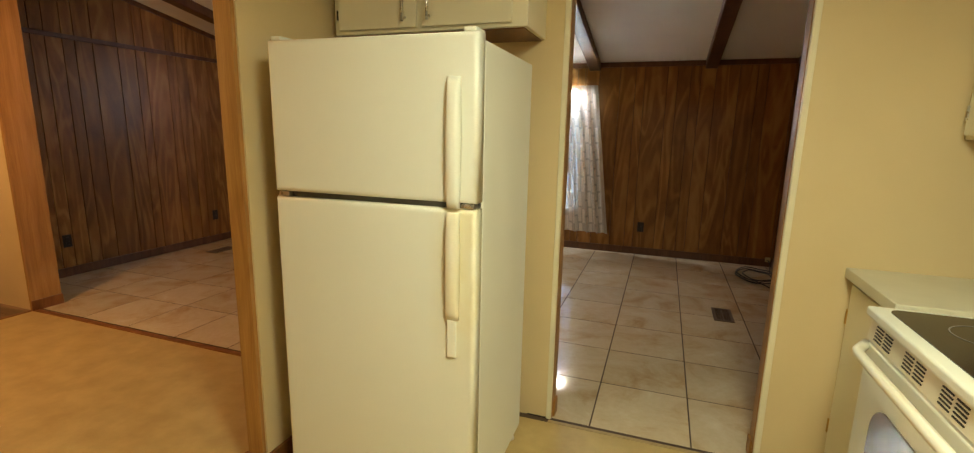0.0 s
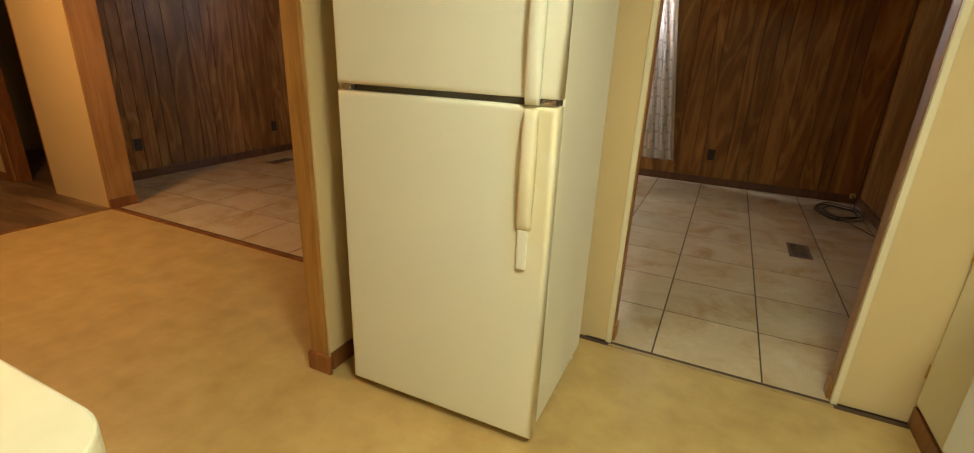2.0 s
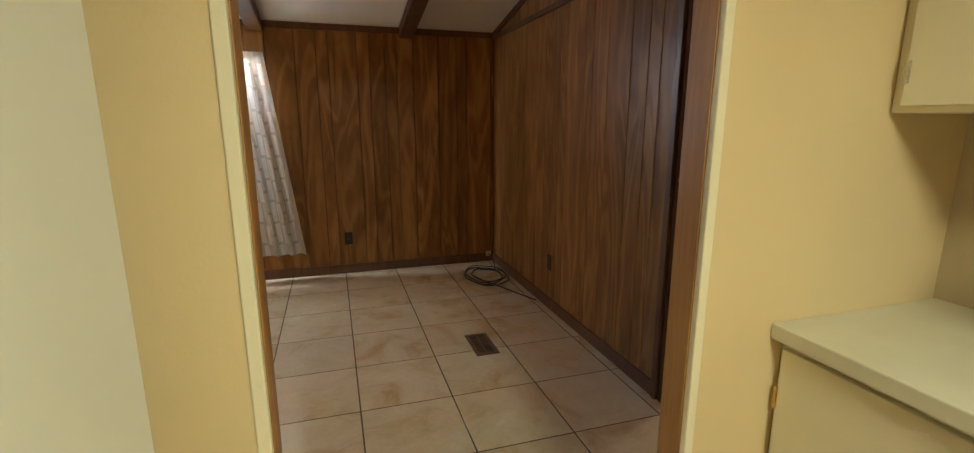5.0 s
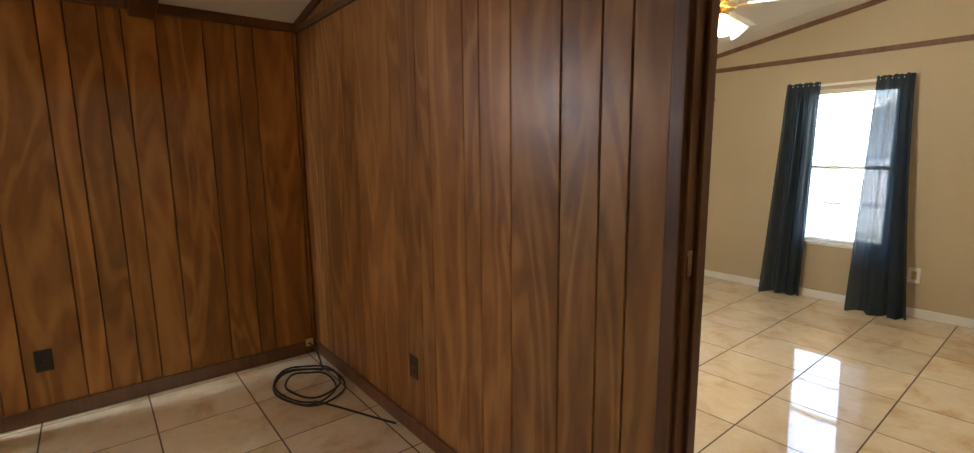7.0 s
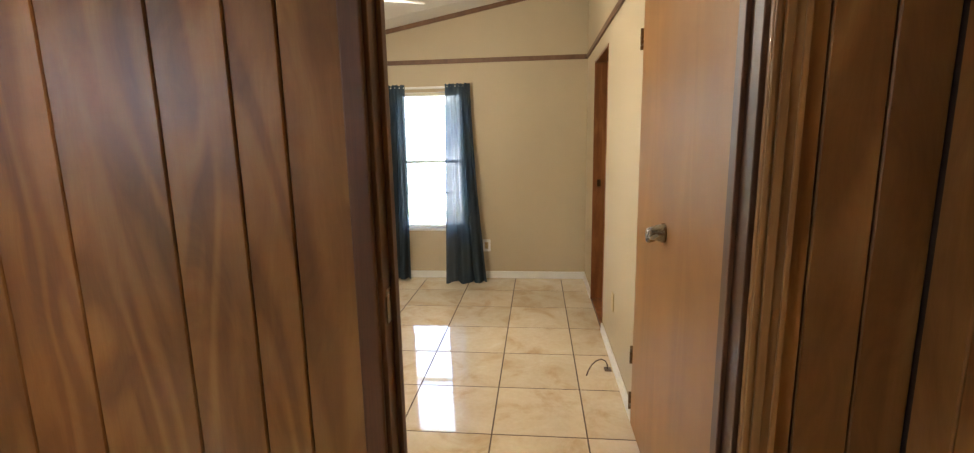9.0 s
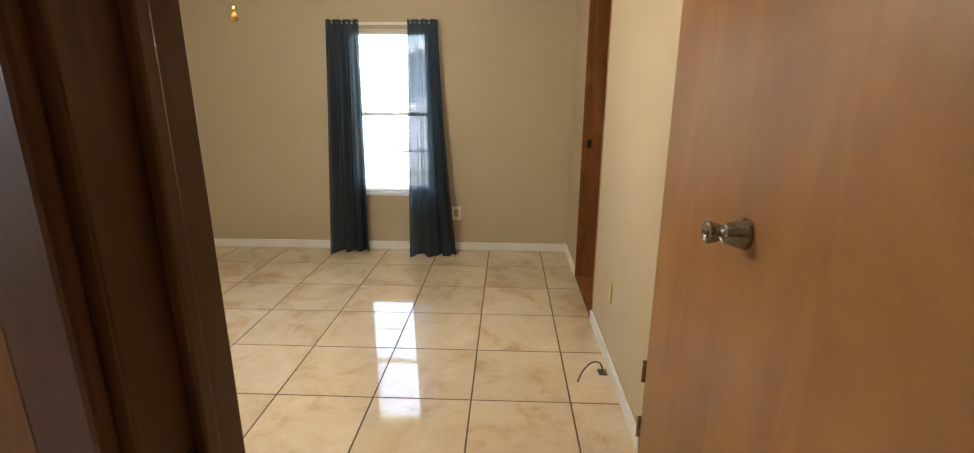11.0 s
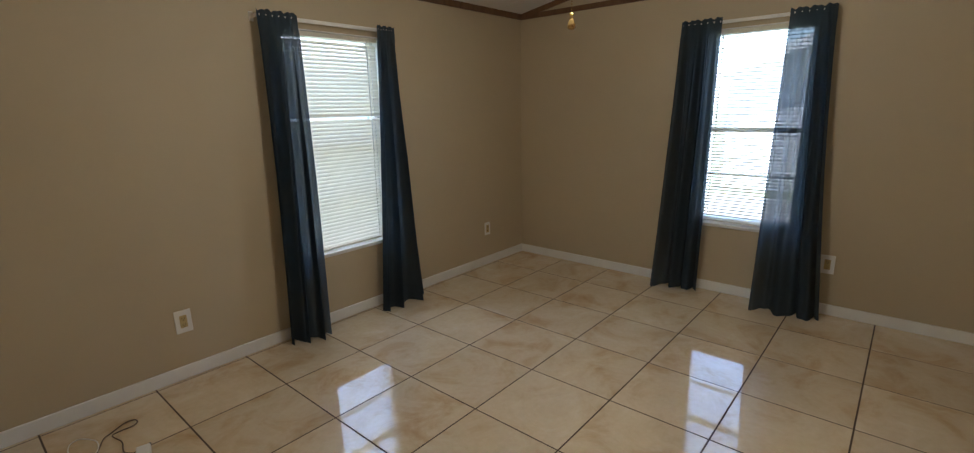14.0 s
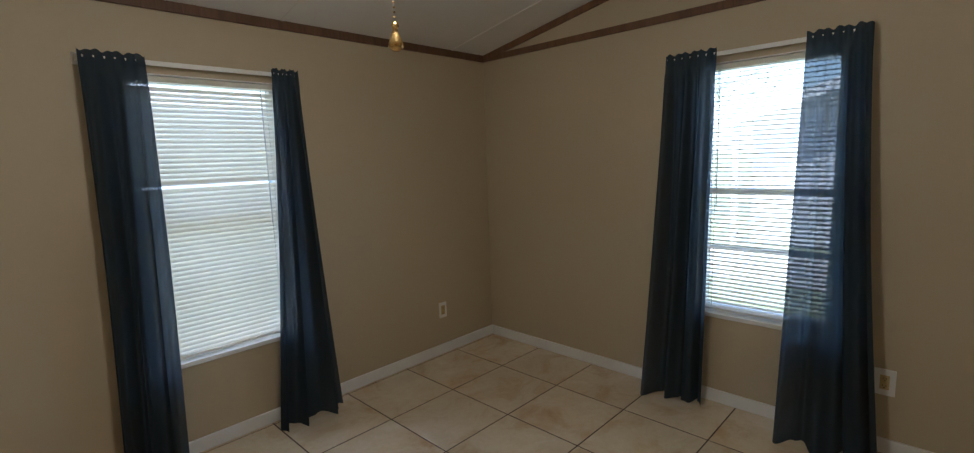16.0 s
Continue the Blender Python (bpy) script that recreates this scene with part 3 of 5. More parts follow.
window("window_1", "x", YW, W1, "white single-hung bedroom window with a sill")
window("window_2", "y", XE, W2, "white single-hung bedroom window in the gable wall")
window("window_3", "x", YW, W3, "white single-hung living room window")


def blind(axis, face, o, tilt, pitch, label, skip=None):
    """A mini blind hung inside the opening: head rail, slats, bottom rail, ladder cords and a wand."""
    a0, a1, z0, z1 = o
    a0, a1 = a0 + 0.012, a1 - 0.012
    d = 0.035
    b = thing("window_blind", ((a0 + a1) / 2, face + d, z0 + 0.01) if axis == "x" else (face + d, (a0 + a1) / 2, z0 + 0.01), label, "window blind")
    def bx(u0, u1, d0, d1, z0_, z1_, bevel=0.002):
        return bm_box(u0, u1, face + d0, face + d1, z0_, z1_, bevel) if axis == "x" else bm_box(face + d0, face + d1, u0, u1, z0_, z1_, bevel)
    part("head_rail", bx(a0, a1, 0.018, 0.052, z1 - 0.034, z1 - 0.008), M_BLIND, b)
    part("bottom_rail", bx(a0, a1, 0.022, 0.048, z0 + 0.012, z0 + 0.026), M_BLIND, b)
    me = bpy.data.meshes.new("slat")
    bm = bmesh.new()
    w, L, rows = 0.0138, (a1 - a0) / 2, []
    for k in range(5):
        s = -1 + k / 2
        y, z = w * s, 0.0034 * (1 - s * s)
        y, z = y * math.cos(tilt) - z * math.sin(tilt), y * math.sin(tilt) + z * math.cos(tilt)
        rows.append([bm.verts.new((e * L, y, z) if axis == "x" else (y, e * L, z)) for e in (-1, 1)])
    for r0, r1 in zip(rows, rows[1:]):
        bm.faces.new((r0[0], r0[1], r1[1], r1[0])).smooth = True
    bm.to_mesh(me)
    bm.free()
    me.materials.append(M_BLIND)
    z, i = z0 + 0.035, 0
    rng = random.Random(5)
    while z < z1 - 0.045:
        lift = 0.013 if skip and skip[0] < z < skip[1] else 0.0
        s = new("slat", me)
        s.parent, s.matrix_parent_inverse = b, b.matrix_world.inverted()
        s.location = ((a0 + a1) / 2, face + d, z + lift) if axis == "x" else (face + d, (a0 + a1) / 2, z + lift)
        s.rotation_euler[1 if axis == "x" else 0] = rng.uniform(-0.0009, 0.0009)
        z += pitch
    part("wand", bx(a1 - 0.09, a1 - 0.085, 0.006, 0.011, z1 - 0.75, z1 - 0.03, 0.001), M_WHITE, b, "clear plastic tilt wand")
    part("pull_cord", bx(a1 - 0.062, a1 - 0.060, 0.008, 0.010, z0 + 0.10, z1 - 0.03, 0), M_WHITE, b)
    for f in (0.12, 0.88):
        u = a0 + f * (a1 - a0)
        part("ladder_cord", bx(u - 0.001, u + 0.001, 0.021, 0.023, z0 + 0.02, z1 - 0.03, 0), M_BLIND, b)
    return b


blind("x", YW, W1, radians(60), 0.0237, "ivory mini blind with slats closed in a bedroom window", (1.325, 1.345))
blind("y", XE, W2, radians(14), 0.0235, "white mini blind with open slats in the gable window")
blind("x", YW, W3, radians(8), 0.0235, "white mini blind with open slats behind lace")


# ---- curtains ----
def curtain(axis, wall, top, bottom, z0, z1, d_top, d_bot, folds, seed, label, group):
    """A pleated panel on a rod pocket: ruffled heading, folds that widen to the hem. top and bottom: from, to along the wall."""
    rng = random.Random(seed)
    ph = [rng.uniform(0, 6.28) for _ in range(6)]
    nu, nv = folds * 24, 48
    bm = bmesh.new()
    grid = []
    for j in range(nv + 1):
        v = j / nv
        z = z1 + (z0 - z1) * v
        spread = v ** 1.35
        amp = 0.010 + 0.026 * min(1, v * 2.2) + 0.012 * v
        row = []
        for i in range(nu + 1):
            u = i / nu
            a = (top[0] + (top[1] - top[0]) * u) * (1 - spread) + (bottom[0] + (bottom[1] - bottom[0]) * u) * spread
            w = u * folds * 2 * math.pi + 0.9 * math.sin(2.1 * u * folds + ph[0]) + 0.5 * v * math.sin(ph[1] + 5 * u)
            fold = math.sin(w) + 0.35 * math.sin(2.3 * w + ph[2] + 1.6 * v)
            if v < 0.045:
                fold = 0.45 * math.sin(u * folds * 4.3 * math.pi + ph[3]) * (1.3 if v < 0.02 else 0.5)
                z_off = 0.0035 * math.sin(u * folds * 4.3 * math.pi + ph[4]) + 0.004 * math.sin(u * folds * 7.1 + ph[5]) if j == 0 else 0
            else:
                z_off = 0
            d = d_top + (d_bot[0] + (d_bot[1] - d_bot[0]) * u - d_top) * v ** 1.3 + amp * fold
            hem = 0.010 * math.sin(3 * u + ph[5]) * v ** 6
            p = (a + 0.010 * math.cos(w) * min(1, 2 * v), wall - d, z + z_off + hem)
            row.append(bm.verts.new(p if axis == "x" else (p[1], p[0], p[2])))
        grid.append(row)
    for r0, r1 in zip(grid, grid[1:]):
        for i in range(nu):
            bm.faces.new((r0[i], r0[i + 1], r1[i + 1], r1[i])).smooth = True
    bmesh.ops.recalc_face_normals(bm, faces=bm.faces)
    c = part("curtain", bm, M_CURTAIN)
    return tagged(c, label, "curtain", group)


curtain("x", YW, (2.75, 2.985), (2.69, 2.925), 0.012, 1.925, 0.065, (0.09, 0.16), 3, 1, "dark teal-blue curtain panel hanging to the tiled floor", "bedroom curtains")
curtain("x", YW, (3.535, 3.68), (3.375, 3.735), 0.012, 1.925, 0.065, (0.12, 0.19), 3, 2, "dark teal-blue curtain panel flaring out at the hem", "bedroom curtains")
curtain("y", XE, (4.365, 4.095), (4.42, 4.10), 0.012, 1.945, 0.065, (0.175, 0.085), 3, 3, "translucent teal-blue curtain panel beside the gable window", "bedroom curtains")
curtain("y", XE, (3.70, 3.455), (3.71, 3.31), 0.006, 1.945, 0.065, (0.20, 0.15), 3, 4, "translucent teal-blue curtain panel trailing on the floor", "bedroom curtains")


def rod(axis, wall, a0, a1, z, label):
    r = thing("curtain_rod", ((a0 + a1) / 2, wall - 0.03, z) if axis == "x" else (wall - 0.03, (a0 + a1) / 2, z), label, "curtain rod")
    def bx(u0, u1, d0, d1, z0, z1):
        return bm_box(u0, u1, wall - d1, wall - d0, z0, z1, 0.003) if axis == "x" else bm_box(wall - d1, wall - d0, u0, u1, z0, z1, 0.003)
    part("bar", bx(a0, a1, 0.055, 0.062, z - 0.011, z + 0.011), M_WHITE, r)
    for u in (a0, a1):
        part("return", bx(u - 0.003, u + 0.003, 0.0, 0.055, z - 0.011, z + 0.011), M_WHITE, r)
        part("bracket", bx(u - 0.012, u + 0.012, -0.001, 0.006, z - 0.025, z + 0.025), M_WHITE, r)


rod("x", YW, 2.75, 3.665, 1.895, "white flat metal curtain rod above the side window")
rod("y", XE, 3.49, 4.36, 1.915, "white flat metal curtain rod above the gable window")
rod("x", YW - 0.012, -2.05, -0.86, 1.90, "white flat curtain rod carrying lace")


# ---- doors and door frames ----
def casing_bm(u0, u1, d0, d1, z0, z1, axis):
    return bm_box(u0, u1, d0, d1, z0, z1, 0.004) if axis == "x" else bm_box(d0, d1, u0, u1, z0, z1, 0.004)


# bedroom doorway: jambs, stop strips and dark casing on the living room side
fr = thing("door_frame_1", (XD, 2.75, 0), "dark wooden door frame between living room and bedroom", "door frame", "", "structure")
for nm, b in (("jamb", (XD - 0.002, XB + 0.002, DOOR[1] - 0.02, DOOR[1], 0.0, DOOR[3])), ("jamb", (XD - 0.002, XB + 0.002, DOOR[0], DOOR[0] + 0.02, 0.0, DOOR[3])), ("jamb", (XD - 0.002, XB + 0.002, DOOR[0] + 0.02, DOOR[1] - 0.02, DOOR[3] - 0.02, DOOR[3]))):
    local(part(nm, bm_box(*b, 0.002), M_TRIM, fr), (0, 0, 0))
for nm, b in (("casing", (XD - 0.018, XD - 0.0025, DOOR[1] - 0.012, DOOR[1] + 0.03, 0.0, DOOR[3] + 0.05)), ("casing", (XD - 0.018, XD - 0.0025, DOOR[0] - 0.048, DOOR[0] + 0.012, 0.0, DOOR[3] + 0.05)), ("casing", (XD - 0.018, XD - 0.0025, DOOR[0] + 0.012, DOOR[1] - 0.012, DOOR[3] - 0.012, DOOR[3] + 0.05))):
    part(nm, bm_box(*b, 0.004), M_CASING if b[2] < 2.4 else M_TRIM, fr)
for x0, x1, y0, y1 in ((0.026, 0.018, -0.020, -0.004), (0.023, 0.018, 0.000, 0.010), (0.024, 0.018, -0.046, -0.036)):
    part("casing_bead", bm_box(XD - x0, XD - x1, DOOR[0] + y0, DOOR[0] + y1, 0.0, DOOR[3] + 0.03, 0.002), M_CASING, fr, "golden brown casing bead")
part("stop", bm_box(XD + 0.045, XD + 0.06, DOOR[1] - 0.03, DOOR[1] - 0.02, 0.0, DOOR[3] - 0.02, 0.002), M_TRIM, fr)
part("stop", bm_box(XD + 0.045, XD + 0.06, DOOR[0] + 0.02, DOOR[0] + 0.03, 0.0, DOOR[3] - 0.02, 0.002), M_TRIM, fr)
part("strike_plate", bm_box(XD + 0.012, XD + 0.04, DOOR[1] - 0.0225, DOOR[1] - 0.0195, 1.06, 1.13, 0.001), M_KNOB, fr, "dark metal strike plate")


def door_leaf(name, w, h, thick, label):
    """A flush veneered slab in local x (width) and z, with its face at local y = 0 looking to +y."""
    d = thing(name, (0, 0, 0), label, "door", "", "structure")
    part("slab", bm_box(0, w, -thick, 0, 0.012, h, 0.002), M_DOOR, d)
    return d


def knob_set(parent, x, z, profile, mat, rosette=True):
    m = Matrix.Translation((x, 0, z)) @ Matrix.Rotation(-math.pi / 2, 4, "X")
    if rosette:
        part("rosette", bm_lathe([(0.030, -0.001), (0.031, 0.005), (0.026, 0.014), (0.018, 0.020), (0.012, 0.021)], 24, m), M_BRASS, parent, "brass rosette")
    part("door_knob", bm_lathe(profile, 28, m), mat, parent, "aged metal door knob")


TULIP = [(0.010, 0.002), (0.010, 0.034), (0.014, 0.040), (0.022, 0.054), (0.0265, 0.074), (0.0245, 0.079), (0.017, 0.081), (0.014, 0.075), (0.002, 0.074)]
CONE = [(0.031, 0.0), (0.032, 0.004), (0.030, 0.010), (0.021, 0.040), (0.020, 0.044), (0.016, 0.048), (0.015, 0.045), (0.010, 0.045), (0.009, 0.049), (0.002, 0.049)]
d1 = door_leaf("door_1", 0.655, 2.005, 0.035, "open flush birch-veneer bedroom door standing against the closet wall")
knob_set(d1, 0.60, 1.108, CONE, M_KNOB, False)
for z in (0.2, 1.0, 1.8):
    part("hinge", bm_lathe([(0.006, z - 0.045), (0.006, z + 0.045)], 10, Matrix.Translation((-0.004, -0.002, 0))), M_KNOB, d1)
d1.matrix_world = pose(XB + 0.008, 2.412, 0, 0, 0, -0.3)
d2 = door_leaf("door_2", 0.63, 2.01, 0.035, "closed flush birch-veneer closet door")
knob_set(d2, 0.065, 1.075, TULIP, M_KNOB, True)
for z in (0.13, 0.37, 1.83):
    part("hinge", bm_box(0.632, 0.642, -0.004, 0.012, z - 0.045, z + 0.045, 0.002), M_KNOB, d2, "dark metal hinge")
d2.matrix_world = pose(CLOSET[0] + 0.008, YC + 0.016, 0)

# bathroom doorway with wooden jambs
bf = thing("door_frame_2", (4.2, YC, 0), "red-brown wooden door frame of the bath doorway", "door frame", "", "structure")
part("jamb", bm_box(BATH[1] - 0.02, BATH[1], YC - 0.16, YC + 0.006, 0.0, BATH[3], 0.002), M_JAMB, bf)
part("jamb", bm_box(BATH[0], BATH[0] + 0.02, YC - 0.102, YC + 0.003, 0.0, BATH[3], 0.002), M_JAMB, bf)
part("head_jamb", bm_box(BATH[0] + 0.02, BATH[1] - 0.02, YC - 0.102, YC + 0.003, BATH[3] - 0.02, BATH[3], 0.002), M_JAMB, bf)
part("threshold", bm_box(BATH[0] + 0.02, BATH[1] - 0.02, YC - 0.11, YC - 0.002, 0.0, 0.012, 0.003), M_JAMB, bf)
part("strike_plate", bm_box(BATH[1] - 0.0225, BATH[1] - 0.0195, YC - 0.06, YC - 0.03, 1.0, 1.06, 0.001), M_KNOB, bf, "dark metal strike plate")
structure("floor_bath", bm_box(XB, XE, YC - 0.9, YC - 0.1, -0.01, 0.002), M_JAMB, "dark brown bathroom floor")

# kitchen doorway: cream corner trims, wooden jamb faces, transition strip
kf = thing("door_frame_3", (0, YK, 0), "worn wooden lining of the kitchen doorway", "door frame", "", "structure")
for x0, x1, sx in ((KDOOR[0] - 0.001, KDOOR[0] + 0.014, 1), (KDOOR[1] - 0.014, KDOOR[1] + 0.001, -1)):
    part("jamb", bm_box(x0, x1, YK + 0.012, YL + 0.014, 0.0, KDOOR[3], 0.002), M_OAK, kf)
    xa = x0 - 0.012 if sx > 0 else x0 + 0.003
    part("corner_bead", bm_box(xa, xa + 0.024, YK - 0.007, YK + 0.012, 0.0, KDOOR[3], 0.003), M_CAB, kf, "cream painted corner bead")
part("head_jamb", bm_box(KDOOR[0] + 0.014, KDOOR[1] - 0.014, YK + 0.012, YL + 0.01, KDOOR[3] - 0.015, KDOOR[3], 0.002), M_OAK, kf)
for x0, x1 in ((KDOOR[0] + 0.014, KDOOR[0] + 0.024), (KDOOR[1] - 0.024, KDOOR[1] - 0.014)):
    part("base_block", bm_box(x0, x1, YK + 0.02, YL + 0.01, 0.002, 0.085, 0.003), M_OAK, kf)
structure("trim_transition_kitchen", bm_box(KDOOR[0] + 0.002, KDOOR[1] - 0.002, YK - 0.036, YK - 0.016, -0.002, 0.005, 0.003), M_BRASS_DULL, "worn tan strip between vinyl and tile")
structure("trim_transition_living", bm_box(-4.4, -1.56, YK - 0.05, YK - 0.012, -0.002, 0.007, 0.003), M_JAMB, "brown strip between vinyl and tile")
structure("trim_transition_hall", bm_box(-4.437, -4.405, YS, YK - 0.05, -0.002, 0.005, 0.002), M_JAMB, "brown strip between vinyl and laminate")

# oak trim round the stub wall's end, with plinth
st = thing("trim_stub_oak", (-1.475, 1.26, 0), "golden oak trim on the end of a stub wall", "door trim", "", "structure")
part("face_board", bm_box(-1.543, -1.466, 1.255, 1.275, 0.0, 2.4, 0.003), M_OAK, st)
part("side_board", bm_box(-1.545, -1.5255, 1.2755, YK + 0.1, 0.0, 2.4, 0.003), M_OAK, st)
part("plinth", bm_box(-1.548, -1.43, 1.238, 1.2545, 0.001, 0.085, 0.004), M_JAMB, st, "reddish wooden plinth block")
part("plinth", bm_box(-1.4595, -1.444, 1.2755, 1.45, 0.001, 0.08, 0.004), M_JAMB, st, "reddish wooden baseboard piece")
# oak trim of the hall wall end and hall doorway
ht = thing("trim_hall_oak", (-4.41, 2.05, 0), "golden oak casing on the end of the hall wall", "door trim", "", "structure")
part("face_board", bm_box(-4.4195, -4.40, 2.02, 2.225, 0.0, 2.4, 0.003), M_OAK, ht)
part("plinth", bm_box(-4.3995, -4.385, 2.02, 2.225, 0.001, 0.08, 0.003), M_JAMB, ht)
structure("wall_hall_thick_end", bm_box(XL - 0.012, -4.42, 2.13, 2.215, -0.1, roof(2.2)), M_GROOVE, "end of the wall between hall and living room")
hd = thing("door_frame_4", (-5.6, 2.03, 0), "dark wooden casing of a hall doorway", "door frame", "", "structure")
part("casing", bm_box(-5.97, -5.86, 2.012, 2.0295, 0.0, 2.1, 0.004), M_JAMB, hd)
part("jamb", bm_box(-5.86, -5.84, 2.03, 2.14, 0.0, 2.03, 0.002), M_JAMB, hd)
part("jamb", bm_box(-5.22, -5.2, 2.03, 2.14, 0.0, 2.03, 0.002), M_JAMB, hd)
structure("baseboard", bm_box(XH, -5.97, 2.018, 2.03, 0.0, 0.07, 0.003), M_JAMB, "reddish wooden hall baseboard")
tagged(part("closet_door", bm_box(-7.36, -6.95, 1.93, 1.965, 0.01, 2.0, 0.004), M_JAMB), "red-brown wooden door at the end of the hall", "door", "", "structure")

# dirt line and shadow gap at the kitchen wall's foot, coloured as a dark strip
for x0, x1 in ((-0.57, KDOOR[0] - 0.014), (KDOOR[1] + 0.014, 0.70)):
    structure("trim_shadow_gap", bm_box(x0, x1, YK - 0.004, YK - 0.0005, 0.0002, 0.006), M_GROOVE, "dark strip for the dirt line and shadow gap along the wall foot")
# faint batten seam high on the gable wall
structure("trim_wall_seam", bm_box(XE - 0.0025, XE, 3.26, 3.284, H0 + 0.0, roof(3.27) - 0.043), M_BEIGE, "painted seam strip on a beige wall")


# ---- kitchen things ----
def refrigerator():
    """Top-freezer refrigerator: cabinet, two doors with gaskets, long handles, hinges and feet. Local x: width, front at y = 0 looking to -y."""
    f = thing("refrigerator", (0, 0, 0), "white textured top-freezer refrigerator with yellowed handles", "refrigerator")
    W, D, H, S = 0.757, 0.655, 1.684, 1.172
    part("cabinet", bm_box(0.004, W - 0.004, 0.075, D, 0.045, H - 0.012, 0.008), M_FRIDGE, f)
    def door(name, z0, z1, lab, mat=M_FRIDGE):
        bm = bm_box(0, W, 0.0, 0.062, z0, z1)
        edges = [e for e in bm.edges if all(v.co.y < 0.01 for v in e.verts)]
        bmesh.ops.bevel(bm, geom=edges, offset=0.018, segments=4, affect="EDGES", profile=0.6)
        d = part(name, bm, mat, f, lab)
        for p in d.data.polygons:
            p.use_smooth = True
        return d
    top = door("freezer_door", S + 0.008, H, "white freezer door")
    low = door("fresh_food_door", 0.038, S - 0.012, "white lower door with a yellow stain", M_FRIDGE_LOW)
    part("gasket", bm_box(0.012, W - 0.012, 0.062, 0.0755, S + 0.014, H - 0.012), M_STAIN, top)
    part("gasket", bm_box(0.012, W - 0.012, 0.062, 0.0755, 0.07, S - 0.018), M_STAIN, low)
    part("mullion", bm_box(0.01, W - 0.01, 0.03, 0.076, S - 0.0115, S + 0.0075), M_RUBBER, f, "dark gap between the doors")
    def handle(z0, z1, bow):
        bm = bmesh.new()
        rings, n = [], 20
        for i in range(n + 1):
            t = i / n
            z = z0 + (z1 - z0) * t
            out = 0.010 + 0.022 * math.sin(math.pi * min(1, max(0, t))) ** 0.5 if bow else 0.03
            x = W - 0.092 + 0.003 * math.sin(math.pi * t)
            ring = [(x, 0.001), (x, -out * 0.82), (x + 0.006, -out), (x + 0.031, -out), (x + 0.038, -out * 0.8), (x + 0.041, 0.001)]
            rings.append([bm.verts.new((a, b, z)) for a, b in ring])
        for a, b in zip(rings, rings[1:]):
            for k in range(6):
                bm.faces.new((a[k], a[(k + 1) % 6], b[(k + 1) % 6], b[k])).smooth = True
        bm.faces.new(rings[0])
        bm.faces.new(rings[-1][::-1])
        bmesh.ops.recalc_face_normals(bm, faces=bm.faces)
        return bm
    part("handle", handle(S - 0.008, 1.557, True), M_FRIDGE, top, "white vertical freezer handle")
    part("handle", handle(0.80, S - 0.022, True), M_STAIN, low, "yellowed vertical door handle")
    part("handle_base", bm_box(W - 0.090, W - 0.058, -0.012, 0.001, 0.672, 0.802, 0.005), M_FRIDGE, low)
    for x in (0.03, W - 0.03):
        part("hinge", bm_box(x - 0.022, x + 0.022, 0.008, 0.05, S - 0.010, S + 0.006, 0.003), M_CHROME, f)
        part("hinge_cap", bm_box(x - 0.02, x + 0.02, 0.01, 0.09, H, H + 0.014, 0.004), M_FRIDGE, f)
        part("foot", bm_lathe([(0.016, 0.0), (0.018, 0.01), (0.010, 0.014), (0.010, 0.05)], 14, Matrix.Translation((x, 0.10, 0))), M_WHITE, f)
        part("foot", bm_lathe([(0.016, 0.0), (0.018, 0.01), (0.010, 0.014), (0.010, 0.05)], 14, Matrix.Translation((x, D - 0.06, 0))), M_WHITE, f)
    part("toe_grille", bm_box(0.02, W - 0.02, 0.064, 0.08, 0.012, 0.045, 0.004), M_FRIDGE, f, "white toe grille")
    f.matrix_world = pose(-1.312, 1.247, 0, 0, 0, 0.5)
    return f


refrigerator()


def bar_handle(parent, x, y, z0, z1, axis_y=-1):
    part("handle", bm_tube([(x, y - 0.026, z0), (x, y - 0.026, z1)], 0.006, 10), M_CHROME, parent, "brushed nickel bar handle")
    for z in (z0 + 0.018, z1 - 0.018):
        part("handle_post", bm_tube([(x, y - 0.026, z), (x, y + 0.002, z)], 0.005, 8), M_CHROME, parent)


